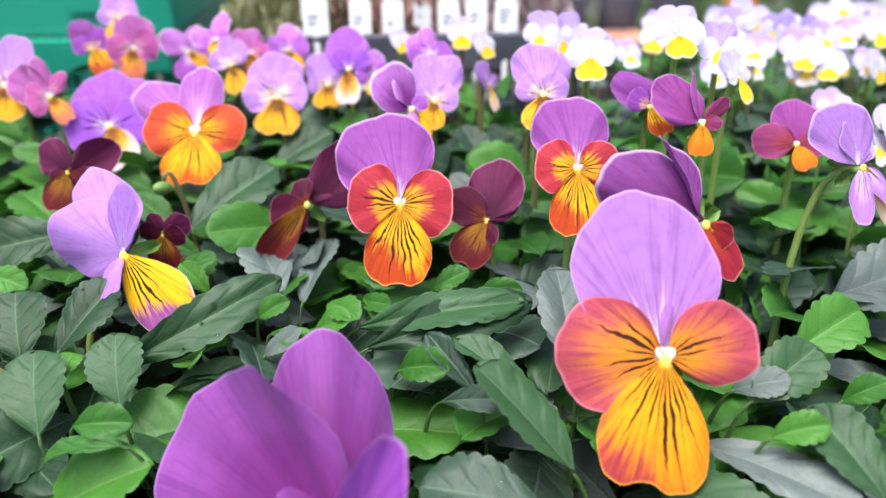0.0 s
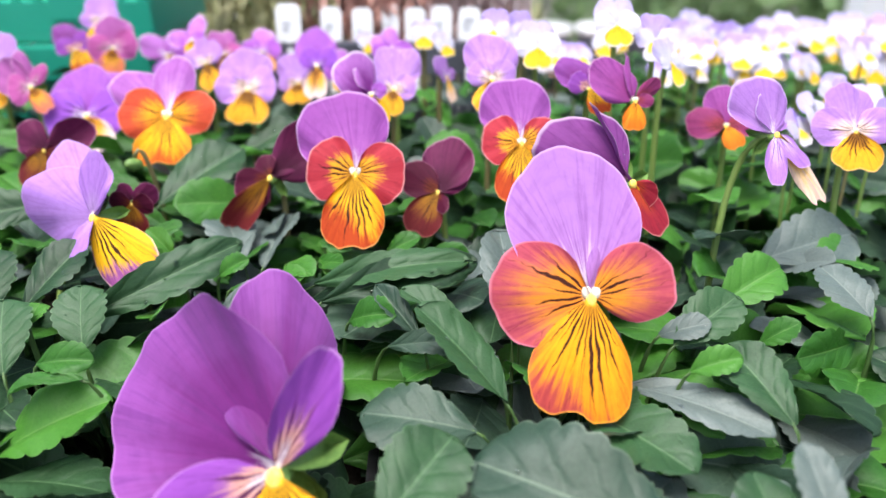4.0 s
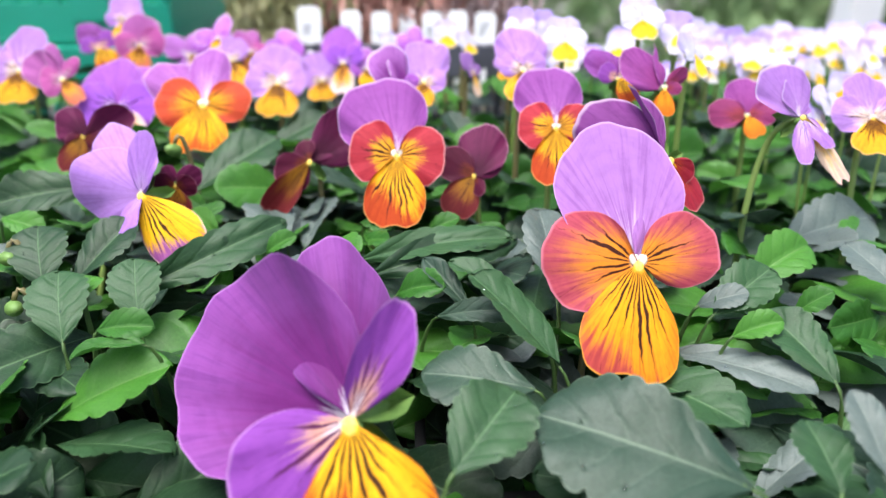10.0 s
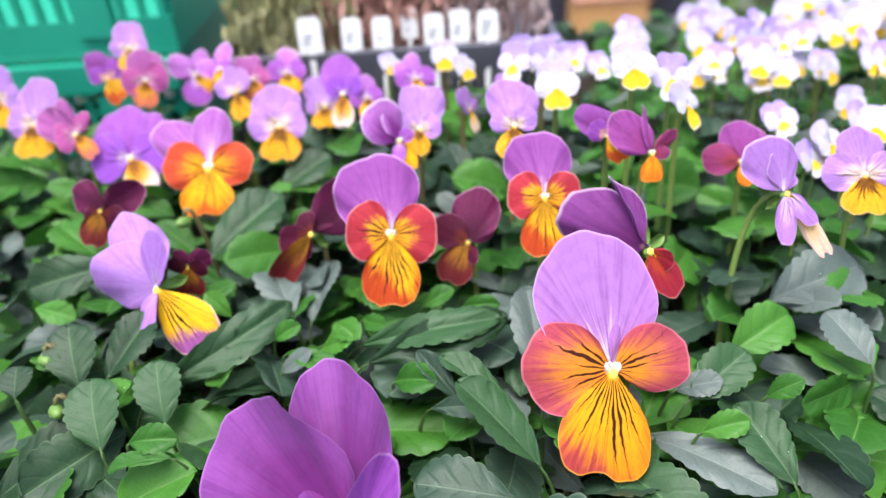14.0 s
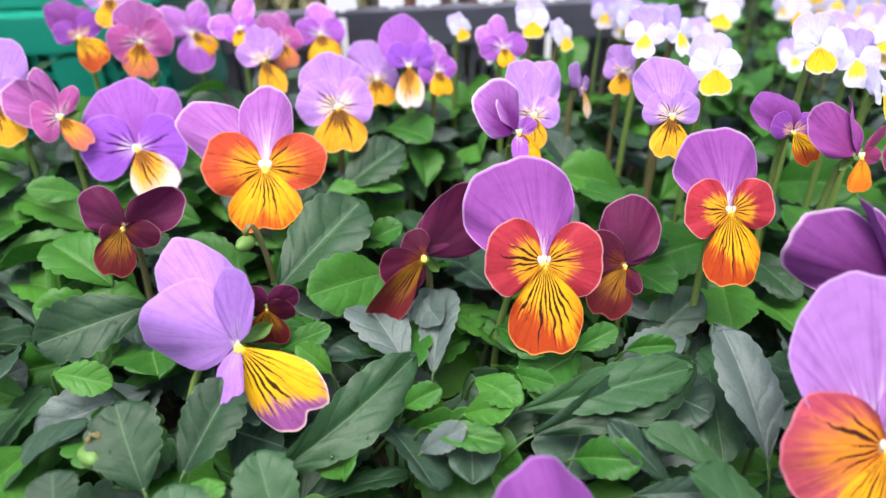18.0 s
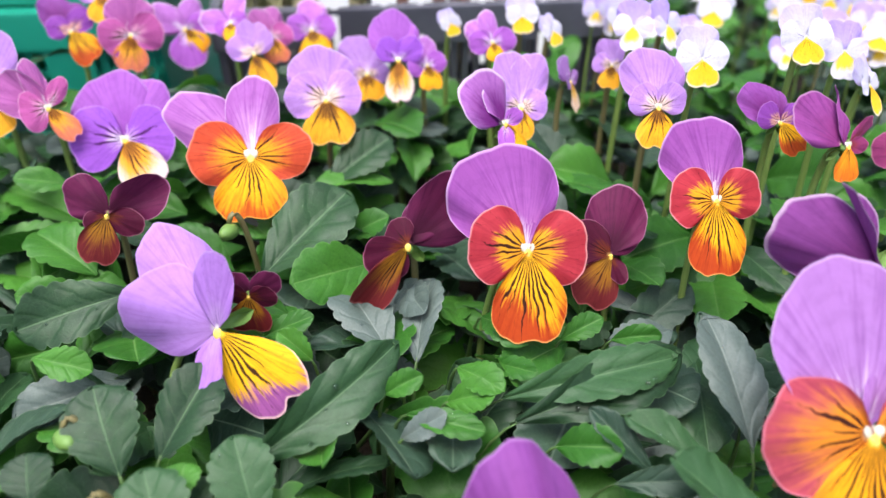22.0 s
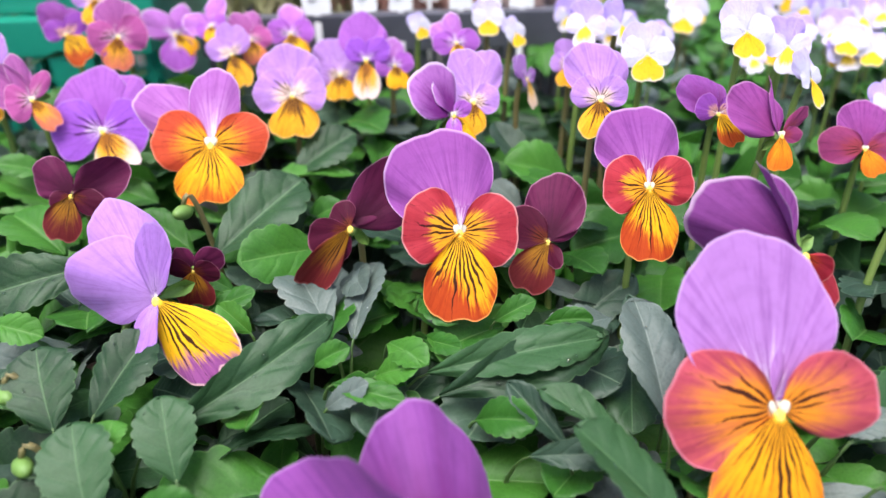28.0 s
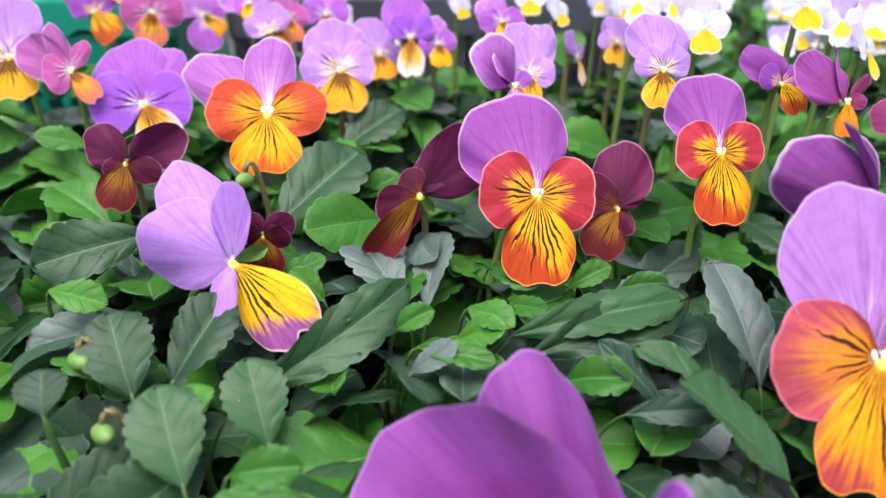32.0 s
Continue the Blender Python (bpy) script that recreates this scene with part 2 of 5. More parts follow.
PETALS = {
    # kind: (upper, lateral, lower)
    "sunset": (petal_material("petal_orchid", (0.85, 0.75, 0.85), (0.40, 0.125, 0.43), (0.29, 0.072, 0.325), (0.62, 0.38, 0.64), fine=0.45, glow=0.3),
               petal_material("petal_crimson", (0.9, 0.75, 0.2), (0.82, 0.36, 0.015), (0.43, 0.032, 0.048), (0.74, 0.34, 0.34), (0.36, 0.62), INK, 0.68, 9.0),
               petal_material("petal_flame", (0.95, 0.6, 0.05), (0.88, 0.44, 0.008), (0.84, 0.31, 0.01), (0.85, 0.42, 0.12), (0.4, 1.0), INK, 0.86, 13.0, (0.42, 0.030, 0.008), 0.03, (0.34, 0.62), 0.66)),
    "orange": (petal_material("petal_pale_orchid", (0.9, 0.85, 0.9), (0.56, 0.30, 0.58), (0.38, 0.125, 0.42), (0.68, 0.48, 0.70), fine=0.5, glow=0.36),
               petal_material("petal_tangerine", (0.9, 0.8, 0.4), (0.84, 0.36, 0.01), (0.56, 0.070, 0.026), (0.72, 0.26, 0.16), (0.25, 0.75), INK, 0.70, 8.0),
               petal_material("petal_amber", (0.95, 0.6, 0.05), (0.9, 0.45, 0.008), (0.80, 0.26, 0.008), (0.9, 0.45, 0.08), (0.35, 1.0), INK, 0.84, 12.0, (0.6, 0.10, 0.01), 0.03, (0.58, 0.84), 0.5)),
    "peach": (petal_material("petal_lilac", (0.9, 0.88, 0.92), (0.42, 0.20, 0.52), (0.38, 0.17, 0.47), (0.58, 0.38, 0.66), fine=0.5, rim_width=0.03, glow=0.32),
              petal_material("petal_peach", (0.9, 0.75, 0.5), (0.78, 0.26, 0.02), (0.44, 0.065, 0.095), (0.62, 0.20, 0.26), (0.25, 0.95), INK, 0.68, 8.0),
              petal_material("petal_gold", (0.95, 0.6, 0.05), (0.88, 0.37, 0.008), (0.80, 0.23, 0.01), (0.86, 0.40, 0.04), (0.4, 1.0), INK, 0.80, 13.0, (0.45, 0.05, 0.06), 0.03, (0.60, 0.92), 0.64)),
    "violet": (petal_material("petal_violet", (0.9, 0.85, 0.95), (0.317, 0.076, 0.439), (0.378, 0.116, 0.500), (0.48, 0.26, 0.58), glow=0.25),
               petal_material("petal_violet_whiskered", (0.92, 0.88, 0.95), (0.561, 0.305, 0.708), (0.293, 0.085, 0.512), (0.44, 0.24, 0.58), (0.12, 0.4), (0.05, 0.005, 0.06), 0.66, 8.0, glow=0.2),
               petal_material("petal_cream", (0.95, 0.6, 0.05), (0.88, 0.40, 0.03), (0.80, 0.67, 0.60), (0.62, 0.36, 0.52), (0.52, 0.90), INK, 0.84, 9.0, eye=(0.42, 0.14, 0.01))),
    "lilac": (petal_material("petal_soft_lilac", (0.9, 0.85, 0.95), (0.53, 0.31, 0.66), (0.42, 0.215, 0.57), (0.54, 0.38, 0.66), glow=0.3),
              petal_material("petal_lilac_whiskered", (0.92, 0.88, 0.95), (0.86, 0.64, 0.50), (0.45, 0.235, 0.61), (0.5, 0.34, 0.64), (0.2, 0.62), INK, 0.66, 8.0, glow=0.16),
              petal_material("petal_yellow", (0.95, 0.6, 0.05), (0.90, 0.45, 0.01), (0.86, 0.40, 0.02), (0.85, 0.55, 0.25), (0.2, 0.9), INK, 0.82, 10.0, eye=(0.22, 0.07, 0.008))),
    "mauve": (petal_material("petal_mauve", (0.9, 0.8, 0.9), (0.15, 0.018, 0.155), (0.26, 0.068, 0.31), (0.42, 0.20, 0.48), (0.30, 1.05), fine=0.6, rim_width=0.022, glow=0.14),
              petal_material("petal_mauve_whiskered", (0.92, 0.85, 0.75), (0.66, 0.34, 0.26), (0.24, 0.055, 0.34), (0.46, 0.22, 0.52), (0.22, 0.5), (0.08, 0.01, 0.06), 0.64, 7.0, glow=0.2),
              petal_material("petal_yellow_bright", (0.95, 0.6, 0.05), (0.90, 0.47, 0.010), (0.85, 0.34, 0.01), (0.80, 0.25, 0.06), (0.3, 0.95), INK, 0.82, 9.0, (0.46, 0.05, 0.012), 0.04, (0.34, 0.62), 0.66)),
    "purple": (petal_material("petal_purple", (0.9, 0.8, 0.9), (0.439, 0.128, 0.512), (0.512, 0.189, 0.586), (0.80, 0.62, 0.80), fine=0.8, rim_width=0.09, glow=0.34),
               petal_material("petal_purple_whiskered", (0.92, 0.85, 0.85), (0.671, 0.390, 0.756), (0.390, 0.110, 0.512), (0.68, 0.44, 0.72), (0.15, 0.5), INK, 0.64, 8.0, glow=0.30),
               petal_material("petal_sunny", (0.95, 0.6, 0.05), (0.93, 0.54, 0.012), (0.88, 0.40, 0.01), (0.82, 0.34, 0.10), (0.3, 0.95), INK, 0.72, 10.0, (0.55, 0.09, 0.03), 0.04, (0.80, 1.05), 0.5, eye=(0.22, 0.06, 0.008))),
    "side": (petal_material("petal_wisteria", (0.9, 0.85, 0.8), (0.464, 0.244, 0.634), (0.439, 0.220, 0.622), (0.46, 0.28, 0.60), fine=0.4),
             petal_material("petal_wisteria_dark", (0.9, 0.85, 0.8), (0.42, 0.25, 0.56), (0.38, 0.18, 0.56), (0.46, 0.28, 0.60), (0.1, 0.6), (0.06, 0.01, 0.08), 0.3, 7.0),
             petal_material("petal_yellow_tipped", (0.95, 0.6, 0.05), (0.92, 0.52, 0.010), (0.90, 0.44, 0.015), (0.86, 0.60, 0.56), (0.3, 0.95), INK, 0.82, 9.0, (0.28, 0.06, 0.32), 0.05, (0.54, 0.74), 0.62)),
    "pink": (petal_material("petal_pink", (0.9, 0.85, 0.9), (0.40, 0.085, 0.29), (0.43, 0.125, 0.37), (0.76, 0.54, 0.70), fine=0.7, glow=0.28),
             petal_material("petal_pink_whiskered", (0.92, 0.85, 0.9), (0.732, 0.342, 0.512), (0.464, 0.098, 0.317), (0.64, 0.36, 0.54), (0.15, 0.6), INK, 0.62, 7.0, glow=0.3),
             petal_material("petal_apricot", (0.95, 0.6, 0.05), (0.90, 0.46, 0.01), (0.72, 0.20, 0.10), (0.70, 0.28, 0.36), (0.3, 0.85), INK, 0.70, 9.0, eye=(0.25, 0.06, 0.008))),
    "maroon": (petal_material("petal_maroon", (0.40, 0.12, 0.2), (0.055, 0.005, 0.024), (0.115, 0.012, 0.055), (0.46, 0.22, 0.34), fine=0.7, rim_width=0.04),
               petal_material("petal_maroon_dark", (0.5, 0.3, 0.1), (0.16, 0.030, 0.010), (0.075, 0.005, 0.024), (0.36, 0.12, 0.20), (0.1, 0.5), INK, 0.55, 7.0),
               petal_material("petal_rust", (0.5, 0.35, 0.03), (0.34, 0.15, 0.008), (0.13, 0.012, 0.014), (0.34, 0.11, 0.10), (0.2, 0.8), INK, 0.7, 9.0)),
    "plum": (petal_material("petal_plum", (0.6, 0.3, 0.4), (0.17, 0.03, 0.17), (0.23, 0.055, 0.25), (0.66, 0.48, 0.64), fine=0.7, rim_width=0.07),
             petal_material("petal_plum_red", (0.8, 0.4, 0.1), (0.42, 0.05, 0.02), (0.32, 0.018, 0.035), (0.62, 0.25, 0.22), (0.2, 0.7), INK, 0.5, 7.0),
             petal_material("petal_plum_gold", (0.95, 0.6, 0.05), (0.85, 0.42, 0.01), (0.75, 0.20, 0.01), (0.8, 0.35, 0.1), (0.3, 0.9), INK, 0.6, 9.0)),
    "pale": (petal_material("petal_pale_lilac", (0.9, 0.88, 0.95), (0.42, 0.22, 0.54), (0.36, 0.17, 0.50), (0.66, 0.52, 0.74), fine=0.25, rim_width=0.08, glow=0.3),
             petal_material("petal_pale_lilac_whiskered", (0.92, 0.88, 0.95), (0.54, 0.38, 0.64), (0.36, 0.17, 0.50), (0.5, 0.34, 0.62), (0.2, 0.75), (0.10, 0.02, 0.16), 0.60, 8.0, glow=0.3),
             petal_material("petal_pale_cream", (0.95, 0.6, 0.05), (0.88, 0.52, 0.08), (0.84, 0.62, 0.46), (0.80, 0.48, 0.48), (0.35, 0.85), INK, 0.45, 8.0, eye=(0.5, 0.25, 0.02))),
    "rust": (petal_material("petal_wine", (0.6, 0.3, 0.4), (0.26, 0.04, 0.20), (0.29, 0.06, 0.27), (0.52, 0.28, 0.46), fine=0.7),
             petal_material("petal_wine_red", (0.8, 0.4, 0.1), (0.30, 0.04, 0.06), (0.26, 0.035, 0.13), (0.46, 0.20, 0.28), (0.2, 0.7), INK, 0.5, 7.0),
             petal_material("petal_wine_orange", (0.9, 0.5, 0.05), (0.75, 0.28, 0.01), (0.70, 0.17, 0.01), (0.7, 0.25, 0.05), (0.3, 0.9), INK, 0.6, 9.0)),
    "white": (petal_material("petal_white_violet", (0.9, 0.9, 0.9), WHITE, (0.50, 0.43, 0.72), (0.60, 0.53, 0.78), (0.25, 1.0), fine=0.15),
              petal_material("petal_white", (0.9, 0.9, 0.88), WHITE, (0.60, 0.58, 0.68), (0.66, 0.64, 0.74), (0.3, 1.0), (0.10, 0.04, 0.14), 0.34, 8.0, fine=0.08),
              petal_material("petal_lemon", (0.95, 0.62, 0.05), (0.88, 0.50, 0.012), (0.84, 0.56, 0.03), (0.72, 0.66, 0.66), (0.3, 1.0), (0.20, 0.06, 0.01), 0.42, 9.0, (0.66, 0.60, 0.68), fine=0.1, rim_width=0.12, patch_at=(0.86, 1.1))),
    "blue": (petal_material("petal_blue_violet", (0.9, 0.9, 0.95), (0.50, 0.40, 0.78), (0.42, 0.30, 0.72), (0.62, 0.54, 0.84), (0.2, 0.9), fine=0.15),
             petal_material("petal_white_blue", (0.9, 0.9, 0.9), WHITE, (0.60, 0.52, 0.82), (0.72, 0.66, 0.86), (0.4, 1.0), fine=0.1),
             petal_material("petal_lemon_blue", (0.95, 0.62, 0.05), (0.90, 0.62, 0.04), (0.78, 0.74, 0.80), (0.74, 0.70, 0.86), (0.45, 0.85), fine=0.1)),
}

PETALS["veined"] = (petal_material("petal_veined", (0.9, 0.8, 0.9), (0.15, 0.018, 0.17), (0.42, 0.15, 0.48), (0.82, 0.68, 0.82), (0.30, 0.95), fine=0.6, rim_width=0.10), PETALS["purple"][1], PETALS["purple"][2])


def leaf_material(name, blade, blade2, vein_colour, rough, through=0.12, gloss=0.4):
    m, nt, bsdf, out = nodes_of(name)
    uv = nt.nodes.new("ShaderNodeUVMap").outputs[0]
    sep = nt.nodes.new("ShaderNodeSeparateXYZ")
    nt.links.new(uv, sep.inputs[0])
    u, v = sep.outputs[0], sep.outputs[1]
    info = nt.nodes.new("ShaderNodeObjectInfo")
    coord = nt.nodes.new("ShaderNodeTexCoord").outputs["Object"]
    side = math_node(nt, "MULTIPLY", math_node(nt, "ABSOLUTE", math_node(nt, "SUBTRACT", u, 0.5)), 2.0)
    wob = math_node(nt, "MULTIPLY", math_node(nt, "SUBTRACT", noise_node(nt, uv, 6.0), 0.5), 0.10)
    rib = smooth(nt, side, 0.045, 0.012)
    ribs = math_node(nt, "FRACT", math_node(nt, "MULTIPLY", math_node(nt, "SUBTRACT", math_node(nt, "ADD", v, wob), math_node(nt, "MULTIPLY", side, 0.30)), 4.6))
    dist = math_node(nt, "ABSOLUTE", math_node(nt, "SUBTRACT", ribs, 0.5))
    branch = math_node(nt, "MULTIPLY", smooth(nt, dist, 0.06, 0.01), smooth(nt, side, 1.0, 0.35))
    vein = math_node(nt, "MAXIMUM", math_node(nt, "MULTIPLY", rib, 0.55), math_node(nt, "MULTIPLY", branch, 0.12))
    cloud = noise_node(nt, coord, 2.5, 4.0)
    grain = noise_node(nt, coord, 45.0, 3.0)
    col = mix_node(nt, smooth(nt, math_node(nt, "ADD", math_node(nt, "MULTIPLY", cloud, 0.6), math_node(nt, "MULTIPLY", info.outputs["Random"], 0.5)), 0.35, 0.75), blade, blade2)
    col = mix_node(nt, vein, col, vein_colour)
    col = mix_node(nt, math_node(nt, "MULTIPLY", smooth(nt, side, 0.95, 1.0), 0.5), col, vein_colour)
    net = nt.nodes.new("ShaderNodeTexVoronoi")
    net.feature = "DISTANCE_TO_EDGE"
    net.inputs["Scale"].default_value = 17.0
    nt.links.new(coord, net.inputs["Vector"])
    mesh_vein = smooth(nt, net.outputs["Distance"], 0.07, 0.0)
    col = mix_node(nt, math_node(nt, "MULTIPLY", mesh_vein, 0.06), col, vein_colour)
    col = mix_node(nt, math_node(nt, "MULTIPLY", smooth(nt, grain, 0.45, 0.65), 0.40), col, mix_node(nt, 1.0, col, (0.62, 0.66, 0.62), "MULTIPLY"))
    nt.links.new(col, bsdf.inputs["Base Color"])
    nt.links.new(math_node(nt, "ADD", math_node(nt, "MULTIPLY", grain, 0.22), rough - 0.11), bsdf.inputs["Roughness"])
    bsdf.inputs["Specular IOR Level"].default_value = gloss
    quilt = math_node(nt, "SUBTRACT", math_node(nt, "MULTIPLY", smooth(nt, dist, 0.0, 0.24), 0.8), math_node(nt, "MULTIPLY", rib, 0.9))
    quilt = math_node(nt, "ADD", quilt, math_node(nt, "MULTIPLY", grain, 0.40))
    quilt = math_node(nt, "SUBTRACT", quilt, math_node(nt, "MULTIPLY", mesh_vein, 0.12))
    bump_node(nt, bsdf, quilt, 0.28, 0.0005)
    thin(nt, bsdf, out, col, through)
    return m


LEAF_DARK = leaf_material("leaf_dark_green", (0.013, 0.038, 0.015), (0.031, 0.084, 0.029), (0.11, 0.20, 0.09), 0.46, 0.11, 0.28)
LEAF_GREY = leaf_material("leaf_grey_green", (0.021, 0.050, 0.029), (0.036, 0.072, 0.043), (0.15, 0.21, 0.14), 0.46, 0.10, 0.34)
# pale grey blade colour stands in for the sky's sheen on the leaf
LEAF_SKY_SHEEN = leaf_material("leaf_sky_sheen_green", (0.078, 0.108, 0.094), (0.118, 0.148, 0.132), (0.19, 0.23, 0.20), 0.48, 0.08, 0.4)
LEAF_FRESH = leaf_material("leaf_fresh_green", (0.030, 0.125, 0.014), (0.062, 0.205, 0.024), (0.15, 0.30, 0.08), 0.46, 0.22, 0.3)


def plain(name, colour, colour2, rough, scale=40.0, bump=0.3, depth=0.002, metal=0.0):
    m, nt, bsdf, out = nodes_of(name)
    coord = nt.nodes.new("ShaderNodeTexCoord").outputs["Object"]
    a, b = noise_node(nt, coord, scale, 5.0), noise_node(nt, coord, scale * 0.13, 3.0)
    col = mix_node(nt, smooth(nt, math_node(nt, "ADD", math_node(nt, "MULTIPLY", a, 0.5), math_node(nt, "MULTIPLY", b, 0.5)), 0.35, 0.65), colour, colour2)
    nt.links.new(col, bsdf.inputs["Base Color"])
    nt.links.new(math_node(nt, "ADD", math_node(nt, "MULTIPLY", a, 0.2), rough - 0.1), bsdf.inputs["Roughness"])
    bsdf.inputs["Metallic"].default_value = metal
    bump_node(nt, bsdf, a, bump, depth)
    return m


STEM = plain("stem_green", (0.14, 0.24, 0.045), (0.20, 0.27, 0.07), 0.45, 300, 0.2, 0.0003)
LEAF_STALK = plain("leaf_stalk_green", (0.045, 0.10, 0.022), (0.075, 0.14, 0.035), 0.5, 300, 0.2, 0.0003)
STEM_RED = plain("stem_bronze", (0.16, 0.13, 0.05), (0.20, 0.18, 0.07), 0.5, 300, 0.2, 0.0003)
CALYX = plain("sepal_green", (0.10, 0.20, 0.04), (0.16, 0.28, 0.06), 0.5, 300, 0.2, 0.0003)
THROAT = plain("throat_yellow", (0.93, 0.62, 0.04), (0.92, 0.72, 0.2), 0.6, 400, 0.2, 0.0003)
BEARD = plain("beard_white", (0.74, 0.72, 0.62), (0.70, 0.66, 0.50), 0.8, 900, 0.6, 0.0004)
SOIL = plain("peat_soil", (0.018, 0.012, 0.008), (0.045, 0.030, 0.020), 0.95, 220, 1.0, 0.004)
BLACK_PLASTIC = plain("black_plastic", (0.012, 0.012, 0.013), (0.030, 0.030, 0.034), 0.45, 90, 0.15, 0.0005)
GREY_PLASTIC = plain("grey_black_plastic", (0.07, 0.07, 0.09), (0.11, 0.11, 0.14), 0.5, 60, 0.15, 0.0005)
GREEN_PLASTIC = plain("green_plastic", (0.010, 0.30, 0.19), (0.018, 0.36, 0.24), 0.38, 25, 0.1, 0.0005)
LABEL_WHITE = plain("label_white", (0.80, 0.80, 0.80), (0.74, 0.74, 0.75), 0.45, 30, 0.05, 0.0003)
LABEL_INK = plain("label_ink", (0.10, 0.10, 0.12), (0.16, 0.15, 0.15), 0.6, 30, 0.05, 0.0003)
TERRACOTTA = plain("terracotta", (0.42, 0.19, 0.12), (0.50, 0.26, 0.18), 0.8, 60, 0.4, 0.001)
BENCH = plain("bench_wood", (0.045, 0.038, 0.032), (0.085, 0.072, 0.060), 0.75, 35, 0.5, 0.002)
WHITE_PAINT = plain("white_paint", (0.80, 0.80, 0.79), (0.72, 0.72, 0.71), 0.5, 12, 0.1, 0.001)
# russet, olive and pink foliage is lightened: the background's bright haze as colour
RUSSET = plain("russet_foliage", (0.48, 0.22, 0.17), (0.60, 0.36, 0.29), 0.6, 60, 0.3, 0.002)
OLIVE = plain("olive_foliage", (0.32, 0.33, 0.14), (0.46, 0.43, 0.24), 0.6, 60, 0.3, 0.002)
PALE_PINK = plain("pale_pink_foliage", (0.58, 0.42, 0.40), (0.68, 0.55, 0.52), 0.6, 60, 0.3, 0.002)
GREEN_FAR = plain("green_foliage", (0.09, 0.17, 0.06), (0.17, 0.26, 0.10), 0.6, 60, 0.3, 0.002)
ORANGE_FLOWER = plain("orange_flower", (0.70, 0.22, 0.04), (0.80, 0.32, 0.08), 0.6, 60, 0.3, 0.002)
GROUND = plain("gravel_ground", (0.12, 0.11, 0.10), (0.20, 0.185, 0.17), 0.9, 30, 0.6, 0.01)
ORANGE_BOX = plain("orange_box", (0.60, 0.30, 0.10), (0.68, 0.38, 0.16), 0.6, 20, 0.1, 0.001)


# ---- mesh helpers ----
def mesh_of(name, bm, material, smooth_faces=True):
    me = bpy.data.meshes.new(name)
    bm.normal_update()
    bm.to_mesh(me)
    bm.free()
    me.materials.append(material)
    if smooth_faces:
        me.polygons.foreach_set("use_smooth", [True] * len(me.polygons))
    return me


def part(name, mesh, parent, m=None, label=""):
    ob = new(name, mesh)
    ob.parent = parent
    if m is not None:
        ob.matrix_local = m
    if label:
        ob["label"] = label
    return ob


def sheet(rows, cols, place, thick=0.0):
    """A grid of faces with UVs, shaped by place(u, v), u from -1 to 1 and v from 0 to 1."""
    bm = bmesh.new()
    uvl = bm.loops.layers.uv.new("UVMap")
    grid = []
    for i in range(rows + 1):
        s = i / rows
        v = 1 - (1 - s) ** 1.5 if rows > 6 else s
        grid.append([(bm.verts.new(place(2 * j / cols - 1, v)), 0.5 * (2 * j / cols - 1) + 0.5, v) for j in range(cols + 1)])
    for i in range(rows):
        for j in range(cols):
            quad = (grid[i][j], grid[i][j + 1], grid[i + 1][j + 1], grid[i + 1][j])
            f = bm.faces.new([q[0] for q in quad])
            for loop, q in zip(f.loops, quad):
                loop[uvl].uv = (q[1], q[2])
    return bm


def sepal_shape(length, width, cup, ruffle, seed, notch=0.0, droop=0.0, waist=0.55, crest=0.62, blunt=2.3):
    rng = random.Random(seed)
    ph, ph2, k = rng.uniform(0, 6.28), rng.uniform(0, 6.28), rng.uniform(2.2, 3.4)
    skew = rng.uniform(-0.06, 0.06)

    def place(u, v):
        if v < crest:
            w = width * (0.07 + 0.93 * math.sin(1.5708 * v / crest) ** waist)
        else:
            w = width * max(0.0, 1 - ((v - crest) / (1 - crest)) ** blunt) ** 0.5
        edge = 1 + 0.05 * math.sin(7 * v + ph2) * (1 if u > 0 else -1) + 0.025 * math.sin(17 * v + ph + 2 * u)
        x = 0.5 * w * u * edge + skew * length * v * v
        y = length * v * (1 - notch * math.exp(-(u / 0.30) ** 2) * v ** 6 + 0.015 * math.sin(8 * u + ph) * v ** 4 + 0.008 * math.sin(19 * u + ph2) * v ** 6)
        z = cup * length * (u * u) * v - droop * length * v * v
        z += ruffle * length * (v ** 2.2) * (math.sin(k * 3.14 * u + ph) * 0.6 + math.sin(6 * v + ph2) * 0.25) * (0.3 + abs(u))
        z += 0.005 * length * math.sin(17 * u + ph2) * v ** 1.5
        return x, y, z

    return place


